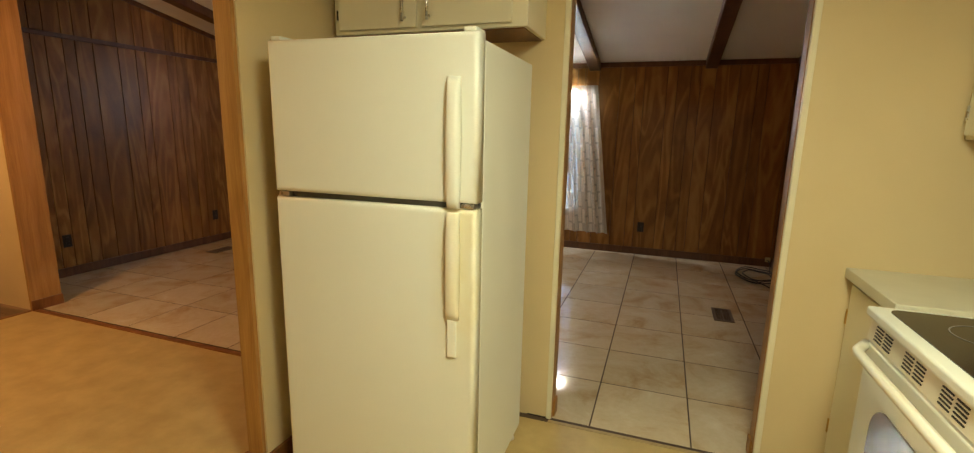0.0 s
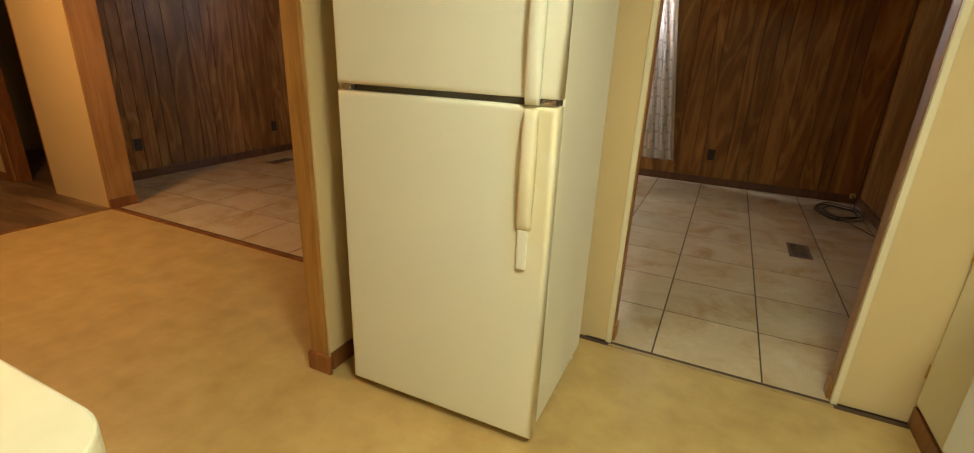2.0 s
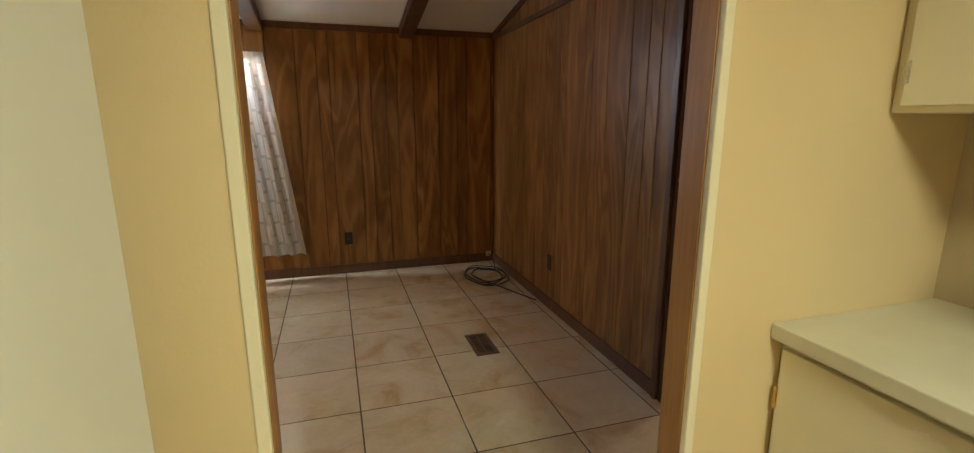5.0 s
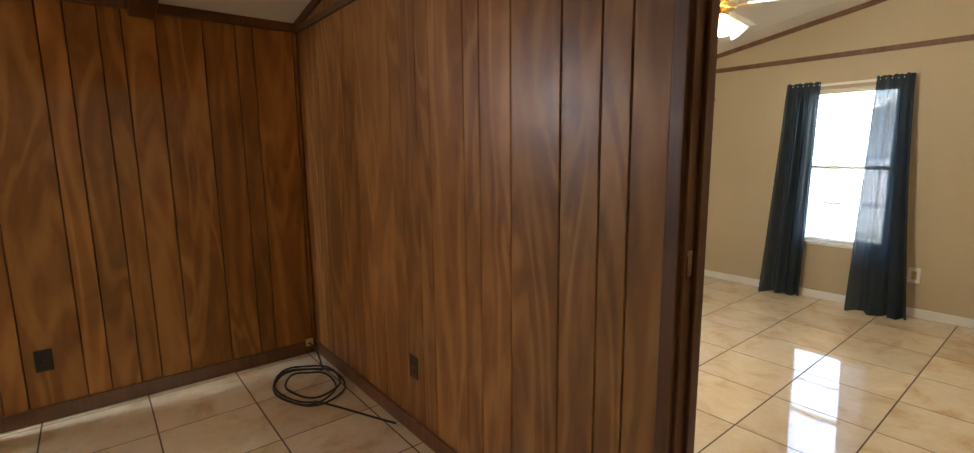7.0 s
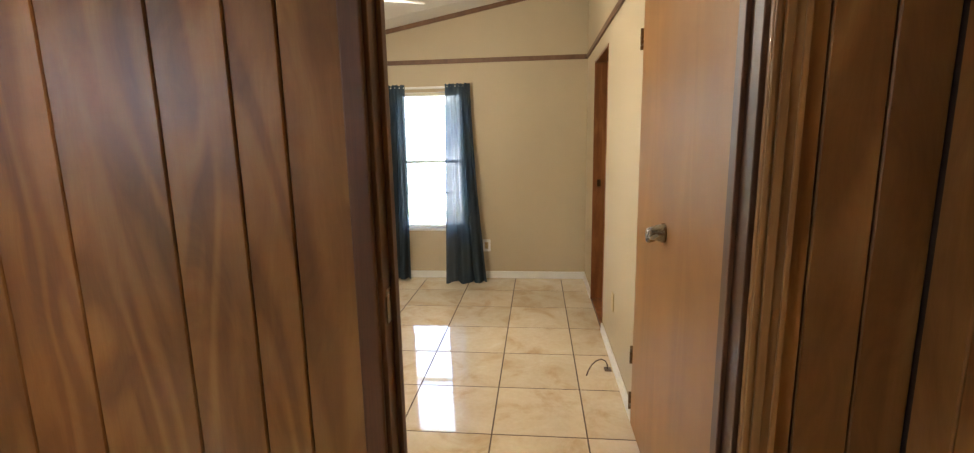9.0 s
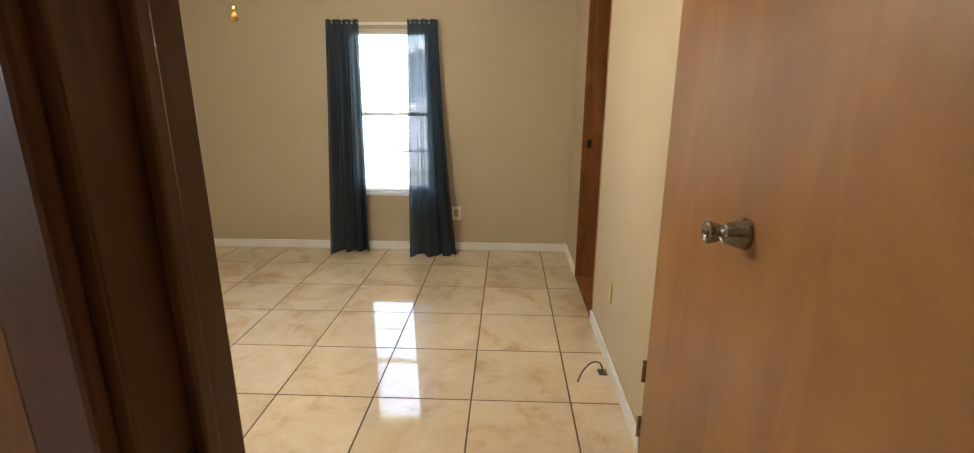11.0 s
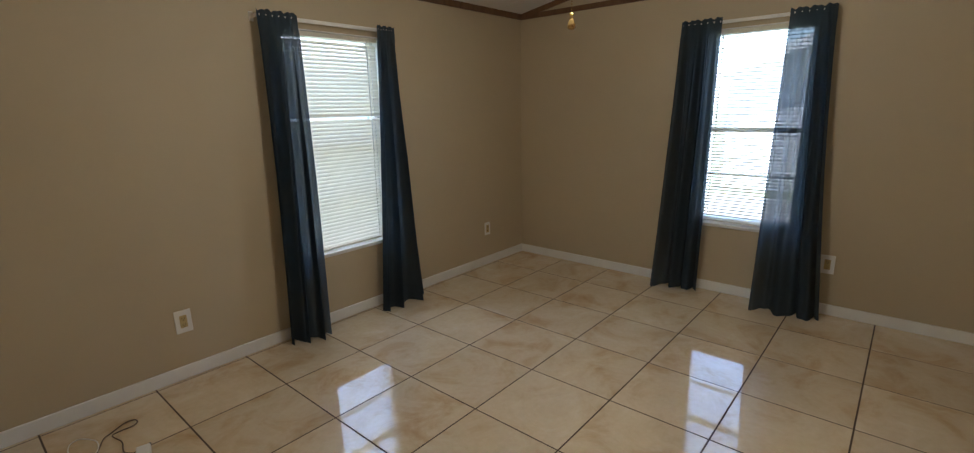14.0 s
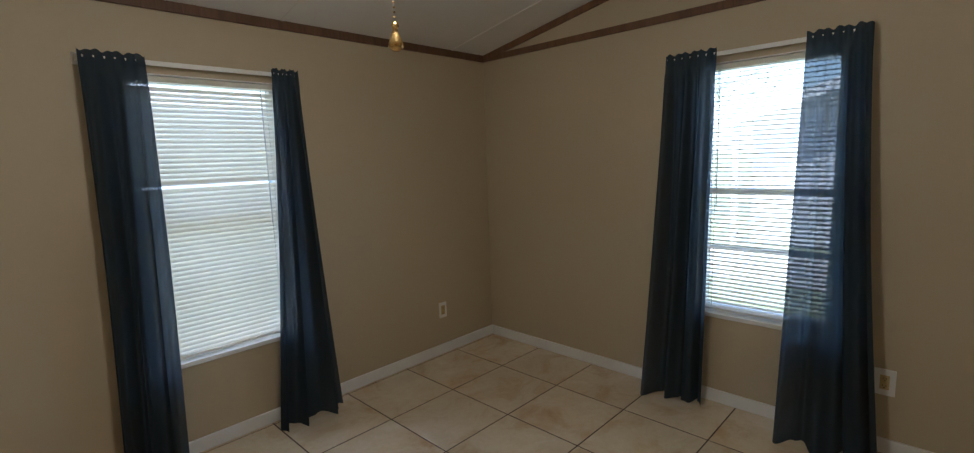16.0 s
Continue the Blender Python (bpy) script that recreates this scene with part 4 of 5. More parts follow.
def cabinet_over_fridge():
    c = thing("wall_cabinet", (-1.0, 1.77, 1.79), "cream painted wall cabinet over the refrigerator", "cabinet")
    x0, x1, y0, z0, z1 = -1.42, -0.555, 1.775, 1.795, 2.30
    part("body", bm_box(x0, x1, y0, YK - 0.001, z0, z1, 0.003), M_CAB, c)
    part("bottom_panel", bm_box(x0 + 0.018, x1 - 0.018, y0 + 0.02, YK - 0.002, z0 - 0.004, z0 + 0.001), M_JAMB, c, "dark red-brown underside panel")
    xm = (x0 + x1) / 2 - 0.02
    for a, b, hx in ((x0 + 0.03, xm - 0.012, xm - 0.06), (xm + 0.012, x1 - 0.06, xm + 0.05)):
        d = part("cabinet_door", bm_box(a, b, y0 - 0.019, y0 - 0.001, z0 + 0.015, z1 - 0.02, 0.003), M_CAB, c)
        bar_handle(d, hx, y0 - 0.019, z0 + 0.035, z0 + 0.16)
    part("hinge", bm_box(x1 - 0.058, x1 - 0.046, y0 - 0.012, y0 - 0.0005, z0 + 0.10, z0 + 0.16, 0.003), M_BLACK, c, "black surface hinge")
    part("hinge", bm_box(x0 + 0.016, x0 + 0.028, y0 - 0.012, y0 - 0.0005, z0 + 0.06, z0 + 0.10, 0.003), M_BLACK, c, "black surface hinge")


cabinet_over_fridge()


def base_cabinet():
    c = thing("base_cabinet", (0.95, 1.88, 0), "cream painted base cabinet between wall and range", "cabinet")
    part("body", bm_box(0.715, XR - 0.001, 1.635, YK - 0.001, 0.09, 0.868, 0.003), M_CAB, c)
    part("toe_kick", bm_box(0.745, XR - 0.01, 1.64, YK - 0.004, 0.0, 0.09), M_OAK, c, "wooden toe kick")
    d = part("cabinet_door", bm_box(0.695, 0.7145, 1.66, YK - 0.02, 0.11, 0.85, 0.003), M_CAB, c)
    for z in (0.25, 0.72):
        part("hinge", bm_box(0.690, 0.6955, YK - 0.024, YK - 0.014, z - 0.03, z + 0.03, 0.002), M_BRASS, d, "small brass hinge")


base_cabinet()
tagged(part("toe_board", bm_box(0.700, 0.713, 1.64, YK - 0.002, 0.001, 0.085, 0.003), M_JAMB), "reddish wooden board along the cabinet foot", "baseboard", "", "structure")
ct = part("countertop", bm_box(0.672, XR - 0.001, 1.628, YK - 0.0015, 0.872, 0.912, 0.004), M_COUNTER)
tagged(ct, "cream laminate countertop beside the range", "countertop")


def range_stove():
    """Free-standing range with a ceramic top; local: front at x = 0 looking to -x, width along -y."""
    r = thing("range", (0, 0, 0), "white electric range with a black ceramic cooktop", "stove")
    W, D, H = 0.755, 0.645, 0.905
    part("body", bm_box(0.05, D, -W, 0, 0.02, H - 0.03, 0.004), M_FRIDGE, r)
    for x in (0.1, D - 0.06):
        for y in (-0.05, -W + 0.05):
            part("foot", bm_box(x - 0.02, x + 0.02, y - 0.02, y + 0.02, 0.0, 0.022), M_BLACK, r)
    top = part("cooktop", bm_box(-0.012, D, -W - 0.002, 0.002, H - 0.03, H, 0.008, 3), M_FRIDGE, r, "white cooktop rim")
    gl = bm_box(0.028, D - 0.06, -W + 0.028, -0.028, H - 0.004, H + 0.0025)
    bmesh.ops.bevel(gl, geom=[e for e in gl.edges if abs(e.verts[0].co.z - e.verts[1].co.z) > 0.004], offset=0.035, segments=6, affect="EDGES", profile=0.5)
    part("ceramic_glass", gl, M_GLASSTOP, top, "black ceramic glass")
    for x, y, rad in ((0.20, -0.19, 0.085), (0.20, -0.56, 0.11), (0.45, -0.19, 0.11), (0.45, -0.56, 0.085)):
        ring = bmesh.new()
        n = 48
        v = [[ring.verts.new((x + (rad + o) * math.cos(2 * math.pi * i / n), y + (rad + o) * math.sin(2 * math.pi * i / n), H + 0.0032)) for i in range(n)] for o in (0, 0.0035)]
        for i in range(n):
            ring.faces.new((v[0][i], v[1][i], v[1][(i + 1) % n], v[0][(i + 1) % n]))
        part("burner_ring", ring, M_RING, top)
    # vent strip under the cooktop, sloping out to the handle
    vs = part("vent_panel", bm_prism([(0.006, H - 0.034), (0.05, H - 0.034), (0.05, H - 0.100), (0.0, H - 0.100)], "y", -W + 0.004, -0.004), M_STAIN, r, "yellowed vent panel with dark slots")
    for c0 in (-0.105, -0.29, -0.475, -0.655):
        for half in (-0.030, 0.030):
            for k in range(5):
                zc = H - 0.047 - 0.0100 * k
                xs = 0.006 - 0.006 * ((H - 0.034 - zc) / 0.066)
                part("vent_slot", bm_box(xs - 0.0025, xs + 0.008, c0 + half - 0.0235, c0 + half + 0.0235, zc - 0.0021, zc + 0.0021, 0.001), M_BLACK, vs)
    # door, window and handle
    dr = bm_box(0.0, 0.05, -W + 0.004, -0.004, 0.235, H - 0.104)
    bmesh.ops.bevel(dr, geom=[e for e in dr.edges if all(v.co.x < 0.01 for v in e.verts)], offset=0.012, segments=3, affect="EDGES", profile=0.5)
    door = part("oven_door", dr, M_FRIDGE, r, "white oven door")
    gw = bm_box(-0.004, 0.004, -W + 0.13, -0.13, 0.36, 0.66)
    bmesh.ops.bevel(gw, geom=[e for e in gw.edges if abs(e.verts[0].co.x - e.verts[1].co.x) > 0.004], offset=0.09, segments=10, affect="EDGES", profile=0.5)
    part("oven_window", gw, M_OVEN_GLASS, door, "grey oven window")
    hp = []
    for i in range(25):
        t = i / 24
        hp.append((-0.004 - 0.045 * min(1, math.sin(math.pi * t) * 3.2), -0.012 - t * (W - 0.024), H - 0.120))
    hb = bm_tube(hp, 0.015, 10)
    part("handle", hb, M_STAIN, door, "yellowed curved oven handle")
    part("drawer", bm_box(0.004, 0.05, -W + 0.004, -0.004, 0.045, 0.225, 0.008), M_FRIDGE, r, "white storage drawer")
    bk = part("backguard", bm_box(D - 0.05, D, -W, 0, H, H + 0.17, 0.012), M_FRIDGE, r)
    for y in (-0.1, -0.2, -0.55, -0.65):
        part("knob", bm_lathe([(0.02, 0), (0.018, 0.02), (0.004, 0.022)], 16, Matrix.Translation((D - 0.05, y, H + 0.09)) @ Matrix.Rotation(-math.pi / 2, 4, "Y")), M_BLACK, bk)
    r.matrix_world = pose(0.605, 1.605, 0)
    return r


range_stove()


def upper_cabinet():
    c = thing("wall_cabinet", (1.1, 1.8, 1.40), "cream painted wall cabinet over the counter", "cabinet")
    part("body", bm_box(0.955, XR - 0.001, 1.30, YK - 0.001, 1.405, 2.15, 0.003), M_CAB, c)
    for a, b in ((1.32, 1.675), (1.69, YK - 0.03)):
        d = part("cabinet_door", bm_box(0.936, 0.9545, a, b, 1.42, 2.13, 0.003), M_CAB, c)
        hy = a + 0.05
        part("handle", bm_tube([(0.910, hy, 1.44), (0.910, hy, 1.56)], 0.006, 10), M_CHROME, d, "brushed nickel bar handle")
        for z in (1.46, 1.54):
            part("handle_post", bm_tube([(0.910, hy, z), (0.937, hy, z)], 0.005, 8), M_CHROME, d)
        part("hinge", bm_box(0.9325, 0.9365, b - 0.012, b + 0.002, 1.47, 1.52, 0.002), M_CHROME, d)


upper_cabinet()


def range_hood():
    h = thing("range_hood", (1.04, 1.23, 1.40), "white range hood under a wall cabinet", "range hood")
    bm = bm_prism([(0.80, 1.412), (XR - 0.001, 1.412), (XR - 0.001, 1.55), (0.93, 1.55), (0.80, 1.475)], "y", 0.85, 1.295)
    bmesh.ops.bevel(bm, geom=list(bm.edges), offset=0.014, segments=3, affect="EDGES", profile=0.5)
    part("shell", bm, M_FRIDGE, h)
    part("filter", bm_box(0.86, 1.22, 0.92, 1.23, 1.406, 1.413), M_CHROME, h, "metal grease filter")
    for y in (1.0, 1.06):
        part("switch", bm_box(0.797, 0.803, y - 0.012, y + 0.012, 1.43, 1.45, 0.001), M_BLACK, h)


range_hood()

# peninsula with a rounded laminate top
pn = thing("base_cabinet", (-1.3, -0.2, 0), "cream painted peninsula cabinet under a counter", "cabinet")
part("body", bm_box(-2.1, -0.68, -0.42, 0.13, 0.09, 0.868, 0.003), M_CAB, pn)
part("toe_kick", bm_box(-2.08, -0.72, -0.40, 0.10, 0.0, 0.09), M_OAK, pn)
for k in range(3):
    part("cabinet_door", bm_box(-2.08 + 0.47 * k, -1.65 + 0.47 * k, 0.131, 0.149, 0.11, 0.85, 0.003), M_CAB, pn)
tp = bm_box(-2.12, -0.632, -0.47, 0.172, 0.872, 0.912)
bmesh.ops.bevel(tp, geom=[e for e in tp.edges if abs(e.verts[0].co.z - e.verts[1].co.z) > 0.02 and e.verts[0].co.x > -1], offset=0.09, segments=10, affect="EDGES", profile=0.5)
bmesh.ops.bevel(tp, geom=[e for e in tp.edges if e.verts[0].co.z > 0.9 and e.verts[1].co.z > 0.9], offset=0.004, segments=2, affect="EDGES", profile=0.5)
tagged(part("countertop", tp, M_COUNTER), "cream laminate peninsula top with rounded corners", "countertop")

# kitchen ceiling fixture and an added dining pendant, lighting the rooms from out of view
kl = thing("ceiling_light", (*KITCHEN_LIGHT, 2.24), "square kitchen ceiling light with a glowing diffuser", "ceiling light")
zk = roof(KITCHEN_LIGHT[1])
part("frame", bm_box(KITCHEN_LIGHT[0] - 0.22, KITCHEN_LIGHT[0] + 0.22, KITCHEN_LIGHT[1] - 0.24, KITCHEN_LIGHT[1] + 0.24, 2.26, zk + 0.10, 0.004), M_WHITE, kl)
part("diffuser", bm_box(KITCHEN_LIGHT[0] - 0.20, KITCHEN_LIGHT[0] + 0.20, KITCHEN_LIGHT[1] - 0.21, KITCHEN_LIGHT[1] + 0.21, 2.235, 2.2595, 0.006), M_DIFFUSER, kl)
dl = thing("unseen_pendant", (*DINING_FILL, 2.0), "added unseen glass pendant round the warm dining fill light", "pendant lamp")
part("shade", bm_lathe([(0.05, 2.20), (0.09, 2.16), (0.15, 2.05), (0.148, 2.048), (0.085, 2.155), (0.02, 2.19)], 28, Matrix.Translation((*DINING_FILL, 0))), M_SHADE, dl)
part("stem", bm_tube([(*DINING_FILL, 2.19), (*DINING_FILL, roof(DINING_FILL[1]) + 0.01)], 0.008, 10), M_BRASS, dl)


# ---- small wall fittings ----
def outlet(at, normal, plate, insert, label, h=0.115, w=0.072, group="", panel=False):
    """A duplex outlet plate; normal: '-y', '+y', '-x', '+x'."""
    o = thing("wall_outlet", (0, 0, 0), label, "wall outlet", group)
    part("plate", bm_box(-w / 2, w / 2, -0.006, 0.0, -h / 2, h / 2, 0.0025), plate, o)
    if panel:
        part("insert", bm_box(-0.0175, 0.0175, -0.0075, -0.0055, -0.034, 0.034, 0.0008), insert, o, "almond socket insert")
    for z in (-0.017, 0.017) if panel else (-0.021, 0.021):
        s = part("socket", bm_box(-0.0145, 0.0145, -0.0085, -0.0055, z - 0.0135, z + 0.0135, 0.002), insert, o) if panel else part("socket", bm_box(-0.017, 0.017, -0.0085, -0.0055, z - 0.014, z + 0.014, 0.003), insert, o)
        part("slot", bm_lathe([(0.0028, 0), (0.0024, 0.0008)], 8, Matrix.Translation((0, -0.0084, z - 0.008)) @ Matrix.Rotation(math.pi / 2, 4, "X")), M_BLACK, s)
        for x in (-0.006, 0.006):
            part("slot", bm_box(x - 0.0011, x + 0.0011, -0.0092, -0.0084, z - 0.003, z + 0.006), M_BLACK, s)
    part("screw", bm_lathe([(0.003, 0), (0.002, 0.0012)], 8, Matrix.Translation((0, -0.006, 0)) @ Matrix.Rotation(math.pi / 2, 4, "X")), M_KNOB, o)
    o.matrix_world = pose(*at, 0, 0, {"-y": 0, "+y": 180, "-x": -90, "+x": 90}[normal])
    return o


outlet((-0.218, YW - 0.013, 0.33), "-y", M_BROWN, M_BROWN, "dark brown outlet on wood panelling", group="living room outlets")
outlet((XD - 0.001, 4.456, 0.355), "-x", M_BROWN, M_BROWN, "dark brown outlet on wood panelling", group="living room outlets")
outlet((XL + 0.001, 2.715, 0.33), "+x", M_BROWN, M_BROWN, "dark brown outlet on wood panelling", group="living room outlets")
outlet((XL + 0.001, 4.312, 0.33), "+x", M_BROWN, M_BROWN, "dark brown outlet on wood panelling", group="living room outlets")
outlet((4.665, YW, 0.33), "-y", M_WHITE, M_ALMOND, "white outlet plate with almond sockets on beige wall", group="bedroom outlets", panel=True)
outlet((2.184, YW, 0.32), "-y", M_WHITE, M_ALMOND, "white outlet plate with almond sockets on beige wall", 0.125, 0.08, group="bedroom outlets", panel=True)
outlet((XE, 3.33, 0.345), "-x", M_WHITE, M_ALMOND, "white outlet plate with almond sockets on beige wall", 0.125, 0.08, group="bedroom outlets", panel=True)
sw = thing("wall_plate", (0, 0, 0), "almond blank plate on the closet wall", "wall plate")
part("plate", bm_box(-0.036, 0.036, -0.006, 0, -0.058, 0.058, 0.0025), M_ALMOND, sw)
for z in (-0.03, 0.03):
    part("screw", bm_lathe([(0.003, 0), (0.002, 0.0012)], 8, Matrix.Translation((0, -0.006, z)) @ Matrix.Rotation(math.pi / 2, 4, "X")), M_BRASS, sw)
sw.matrix_world = pose(3.33, YC, 0.39, 0, 0, 180)


def floor_vent(x, y, w, d, label):
    v = thing("floor_vent", (x, y, 0), label, "floor vent", "floor vents")
    t = 0.022
    for b in ((x - w / 2, x + w / 2, y - d / 2, y - d / 2 + t), (x - w / 2, x + w / 2, y + d / 2 - t, y + d / 2), (x - w / 2, x - w / 2 + t, y - d / 2 + t, y + d / 2 - t), (x + w / 2 - t, x + w / 2, y - d / 2 + t, y + d / 2 - t)):
        part("frame", bm_box(*b, 0.0015, 0.008, 0.0015), M_VENT, v)
    part("backing", bm_box(x - w / 2 + t, x + w / 2 - t, y - d / 2 + t, y + d / 2 - t, 0.001, 0.0025), M_BLACK, v)
    k = 12
    for i in range(k):
        yy = y - d / 2 + t + (d - 2 * t) * (i + 0.5) / k
        part("slat", bm_box(x - w / 2 + t, x + w / 2 - t, yy - 0.003, yy + 0.003, 0.0025, 0.0065), M_VENT, v)
    part("divider", bm_box(x - 0.004, x + 0.004, y - d / 2 + t, y + d / 2 - t, 0.003, 0.0075), M_VENT, v)


floor_vent(0.515, 3.99, 0.145, 0.30, "brown metal floor register in beige tile")
floor_vent(-4.70, 4.0, 0.145, 0.30, "brown metal floor register in beige tile")


# ---- cables ----
def coil():
    pts, rng = [], random.Random(8)
    cx, cy = 0.955, 5.30
    for i in range(150):
        t = i / 149 * 3.6
        a = t * 2 * math.pi + 0.6
        r = 0.165 + 0.03 * math.sin(2.1 * t) + 0.012 * math.sin(5.3 * t)
        pts.append((cx + 1.0 * r * math.cos(a) + 0.012 * math.sin(3 * t), cy + 1.42 * r * math.sin(a) + 0.02 * math.cos(2 * t), 0.0065 + 0.009 * t + 0.006 * math.sin(4 * a)))
    x, y, z = pts[-1]
    for i in range(1, 26):
        s = i / 25
        pts.append((x + (1.155 - x) * s ** 0.8, y + (4.60 - y) * s, z * (1 - s) ** 2 + 0.0065 + 0.0 * s))
    head = []
    for i in range(18):
        s = i / 17
        head.append((1.12 + 0.02 * math.sin(3 * s) - (1.12 - pts[0][0]) * s, 5.80 - 0.02 * s + (pts[0][1] - 5.78) * s, 0.075 * (1 - s) ** 1.5 + pts[0][2] * s + 0.06 * math.sin(math.pi * s) * (1 - s)))
    c = thing("coiled_cable", (0.955, 5.30, 0), "loose black coaxial cable coiled on beige tile", "cable")
    part("cable", bm_tube(head[:-1] + pts, 0.0058, 8), M_CABLE, c)
    part("connector", bm_lathe([(0.006, 0), (0.0065, 0.02), (0.003, 0.024)], 10, Matrix.Translation(pts[-1]) @ Matrix.Rotation(math.pi / 2, 4, "X")), M_CHROME, c)
    return c


coil()
cb = thing("cable_jack", (1.13, YW - 0.02, 0.075), "small ivory cable jack box by the baseboard", "cable jack")
part("box", bm_box(1.105, 1.155, YW - 0.052, YW - 0.0265, 0.06, 0.108, 0.004), M_ALMOND, cb)
part("nut", bm_lathe([(0.006, 0), (0.006, 0.012)], 8, Matrix.Translation((1.13, YW - 0.052, 0.08)) @ Matrix.Rotation(math.pi / 2, 4, "X")), M_BRASS, cb)

sc = thing("cable_stub", (3.2, 2.39, 0), "short bent brown cable standing out of a floor plate", "cable")
hook = [(3.185, 2.385, 0.004), (3.182, 2.387, 0.035), (3.172, 2.402, 0.066), (3.155, 2.43, 0.083), (3.135, 2.462, 0.080), (3.115, 2.49, 0.062), (3.10, 2.51, 0.034), (3.09, 2.522, 0.006)]
part("cable", bm_tube(hook, 0.0042, 8), M_VENT, sc)
part("floor_plate", bm_box(3.16, 3.215, 2.362, 2.405, 0.001, 0.006, 0.002), M_VENT, sc, "small brown floor plate")


# ---- ceiling fan ----
def ceiling_fan():
    fx, fy = FAN_AT
    f = thing("ceiling_fan", (fx, fy, 2.1), "white five-blade ceiling fan with brass trim and tulip lights", "ceiling fan")
    m = Matrix.Translation((fx, fy, 0))
    zc = roof(fy)
    part("canopy", bm_lathe([(0.02, zc - 0.085), (0.06, zc - 0.07), (0.075, zc - 0.02), (0.075, zc + 0.03)], 28, m), M_BRASS, f, "brass canopy")
    part("downrod", bm_lathe([(0.011, 2.36), (0.011, zc - 0.05)], 12, m), M_BRASS, f)
    part("motor", bm_lathe([(0.05, 2.215), (0.10, 2.225), (0.118, 2.25), (0.118, 2.315), (0.10, 2.345), (0.03, 2.365)], 36, m), M_WHITE, f, "white motor housing")
    part("motor_band", bm_lathe([(0.060, 2.205), (0.108, 2.210), (0.111, 2.224), (0.06, 2.226)], 36, m), M_BRASS, f, "brass band")
    part("light_fitter", bm_lathe([(0.02, 2.125), (0.045, 2.135), (0.055, 2.17), (0.05, 2.204)], 24, m), M_BRASS, f, "brass light fitter")
    for k in range(5):
        a = radians(72 * k + 8)
        r = Matrix.Translation((fx, fy, 0)) @ Matrix.Rotation(a, 4, "Z")
        ir = bm_box(0.085, 0.20, -0.016, 0.016, 2.222, 2.228, 0.002)
        bmesh.ops.transform(ir, matrix=r, verts=ir.verts)
        iron = part("blade_iron", ir, M_BRASS, f)
        bm = bmesh.new()
        outline = [(0.17, -0.05), (0.30, -0.058), (0.52, -0.066), (0.60, -0.060), (0.625, -0.035), (0.632, 0.0), (0.625, 0.035), (0.60, 0.060), (0.52, 0.066), (0.30, 0.058), (0.17, 0.05)]
        bm_prism(outline, "z", -0.003, 0.003, bm)
        bmesh.ops.transform(bm, matrix=r @ Matrix.Translation((0, 0, 2.232)) @ Matrix.Rotation(radians(11), 4, "X"), verts=bm.verts)
        part("blade", bm, M_WHITE, f, "white fan blade")
    tulip = [(0.018, 0.0), (0.026, -0.012), (0.040, -0.045), (0.046, -0.075), (0.060, -0.108), (0.058, -0.1085), (0.043, -0.075), (0.036, -0.045), (0.02, -0.014), (0.004, -0.004)]
    for k in range(4):
        a = radians(90 * k + 228)
        mm = Matrix.Translation((fx, fy, 2.155)) @ Matrix.Rotation(a, 4, "Z") @ Matrix.Translation((0.075, 0, 0)) @ Matrix.Rotation(radians(-42), 4, "Y")
        lit = k == 0
        part("lamp_shade", bm_lathe(tulip, 24, mm), M_BULB if lit else M_SHADE, f, "lit glass tulip shade" if lit else "frosted glass tulip shade")
        part("lamp_socket", bm_lathe([(0.014, -0.01), (0.02, 0.0), (0.016, 0.03)], 14, mm), M_BRASS, f)
    cx, cy = fx - 0.10, fy - 0.06
    chain = bmesh.new()
    n = 46
    for i in range(n):
        z = 1.712 + (2.13 - 1.712) * i / (n - 1)
        bmesh.ops.create_icosphere(chain, subdivisions=1, radius=0.0026, matrix=Matrix.Translation((cx + 0.05 * max(0, (z - 2.1) / 0.03) * 0.2, cy, z)))
    part("pull_chain", chain, M_BRASS, f, "beaded brass pull chain")
    part("pull", bm_lathe([(0.003, 1.712), (0.008, 1.705), (0.005, 1.696), (0.008, 1.688), (0.014, 1.672), (0.016, 1.662), (0.012, 1.658), (0.006, 1.654)], 20, Matrix.Translation((cx, cy, 0))), M_BRASS, f, "turned brass chain pull")
    return f


ceiling_fan()


def curl(points, z, steps=6):
    """A smooth run of cord through floor points (Catmull-Rom)."""
    pts = [points[0]] + list(points) + [points[-1]]
    run = []
    for a, b, c, d in zip(pts, pts[1:], pts[2:], pts[3:]):
        for i in range(steps):
            t = i / steps
            run.append(tuple(0.5 * (2 * q + (r - p) * t + (2 * p - 5 * q + 4 * r - s) * t * t + (3 * q - p - 3 * r + s) * t ** 3) for p, q, r, s in zip(a, b, c, d)) + (z,))
    return run + [points[-1] + (z,)]


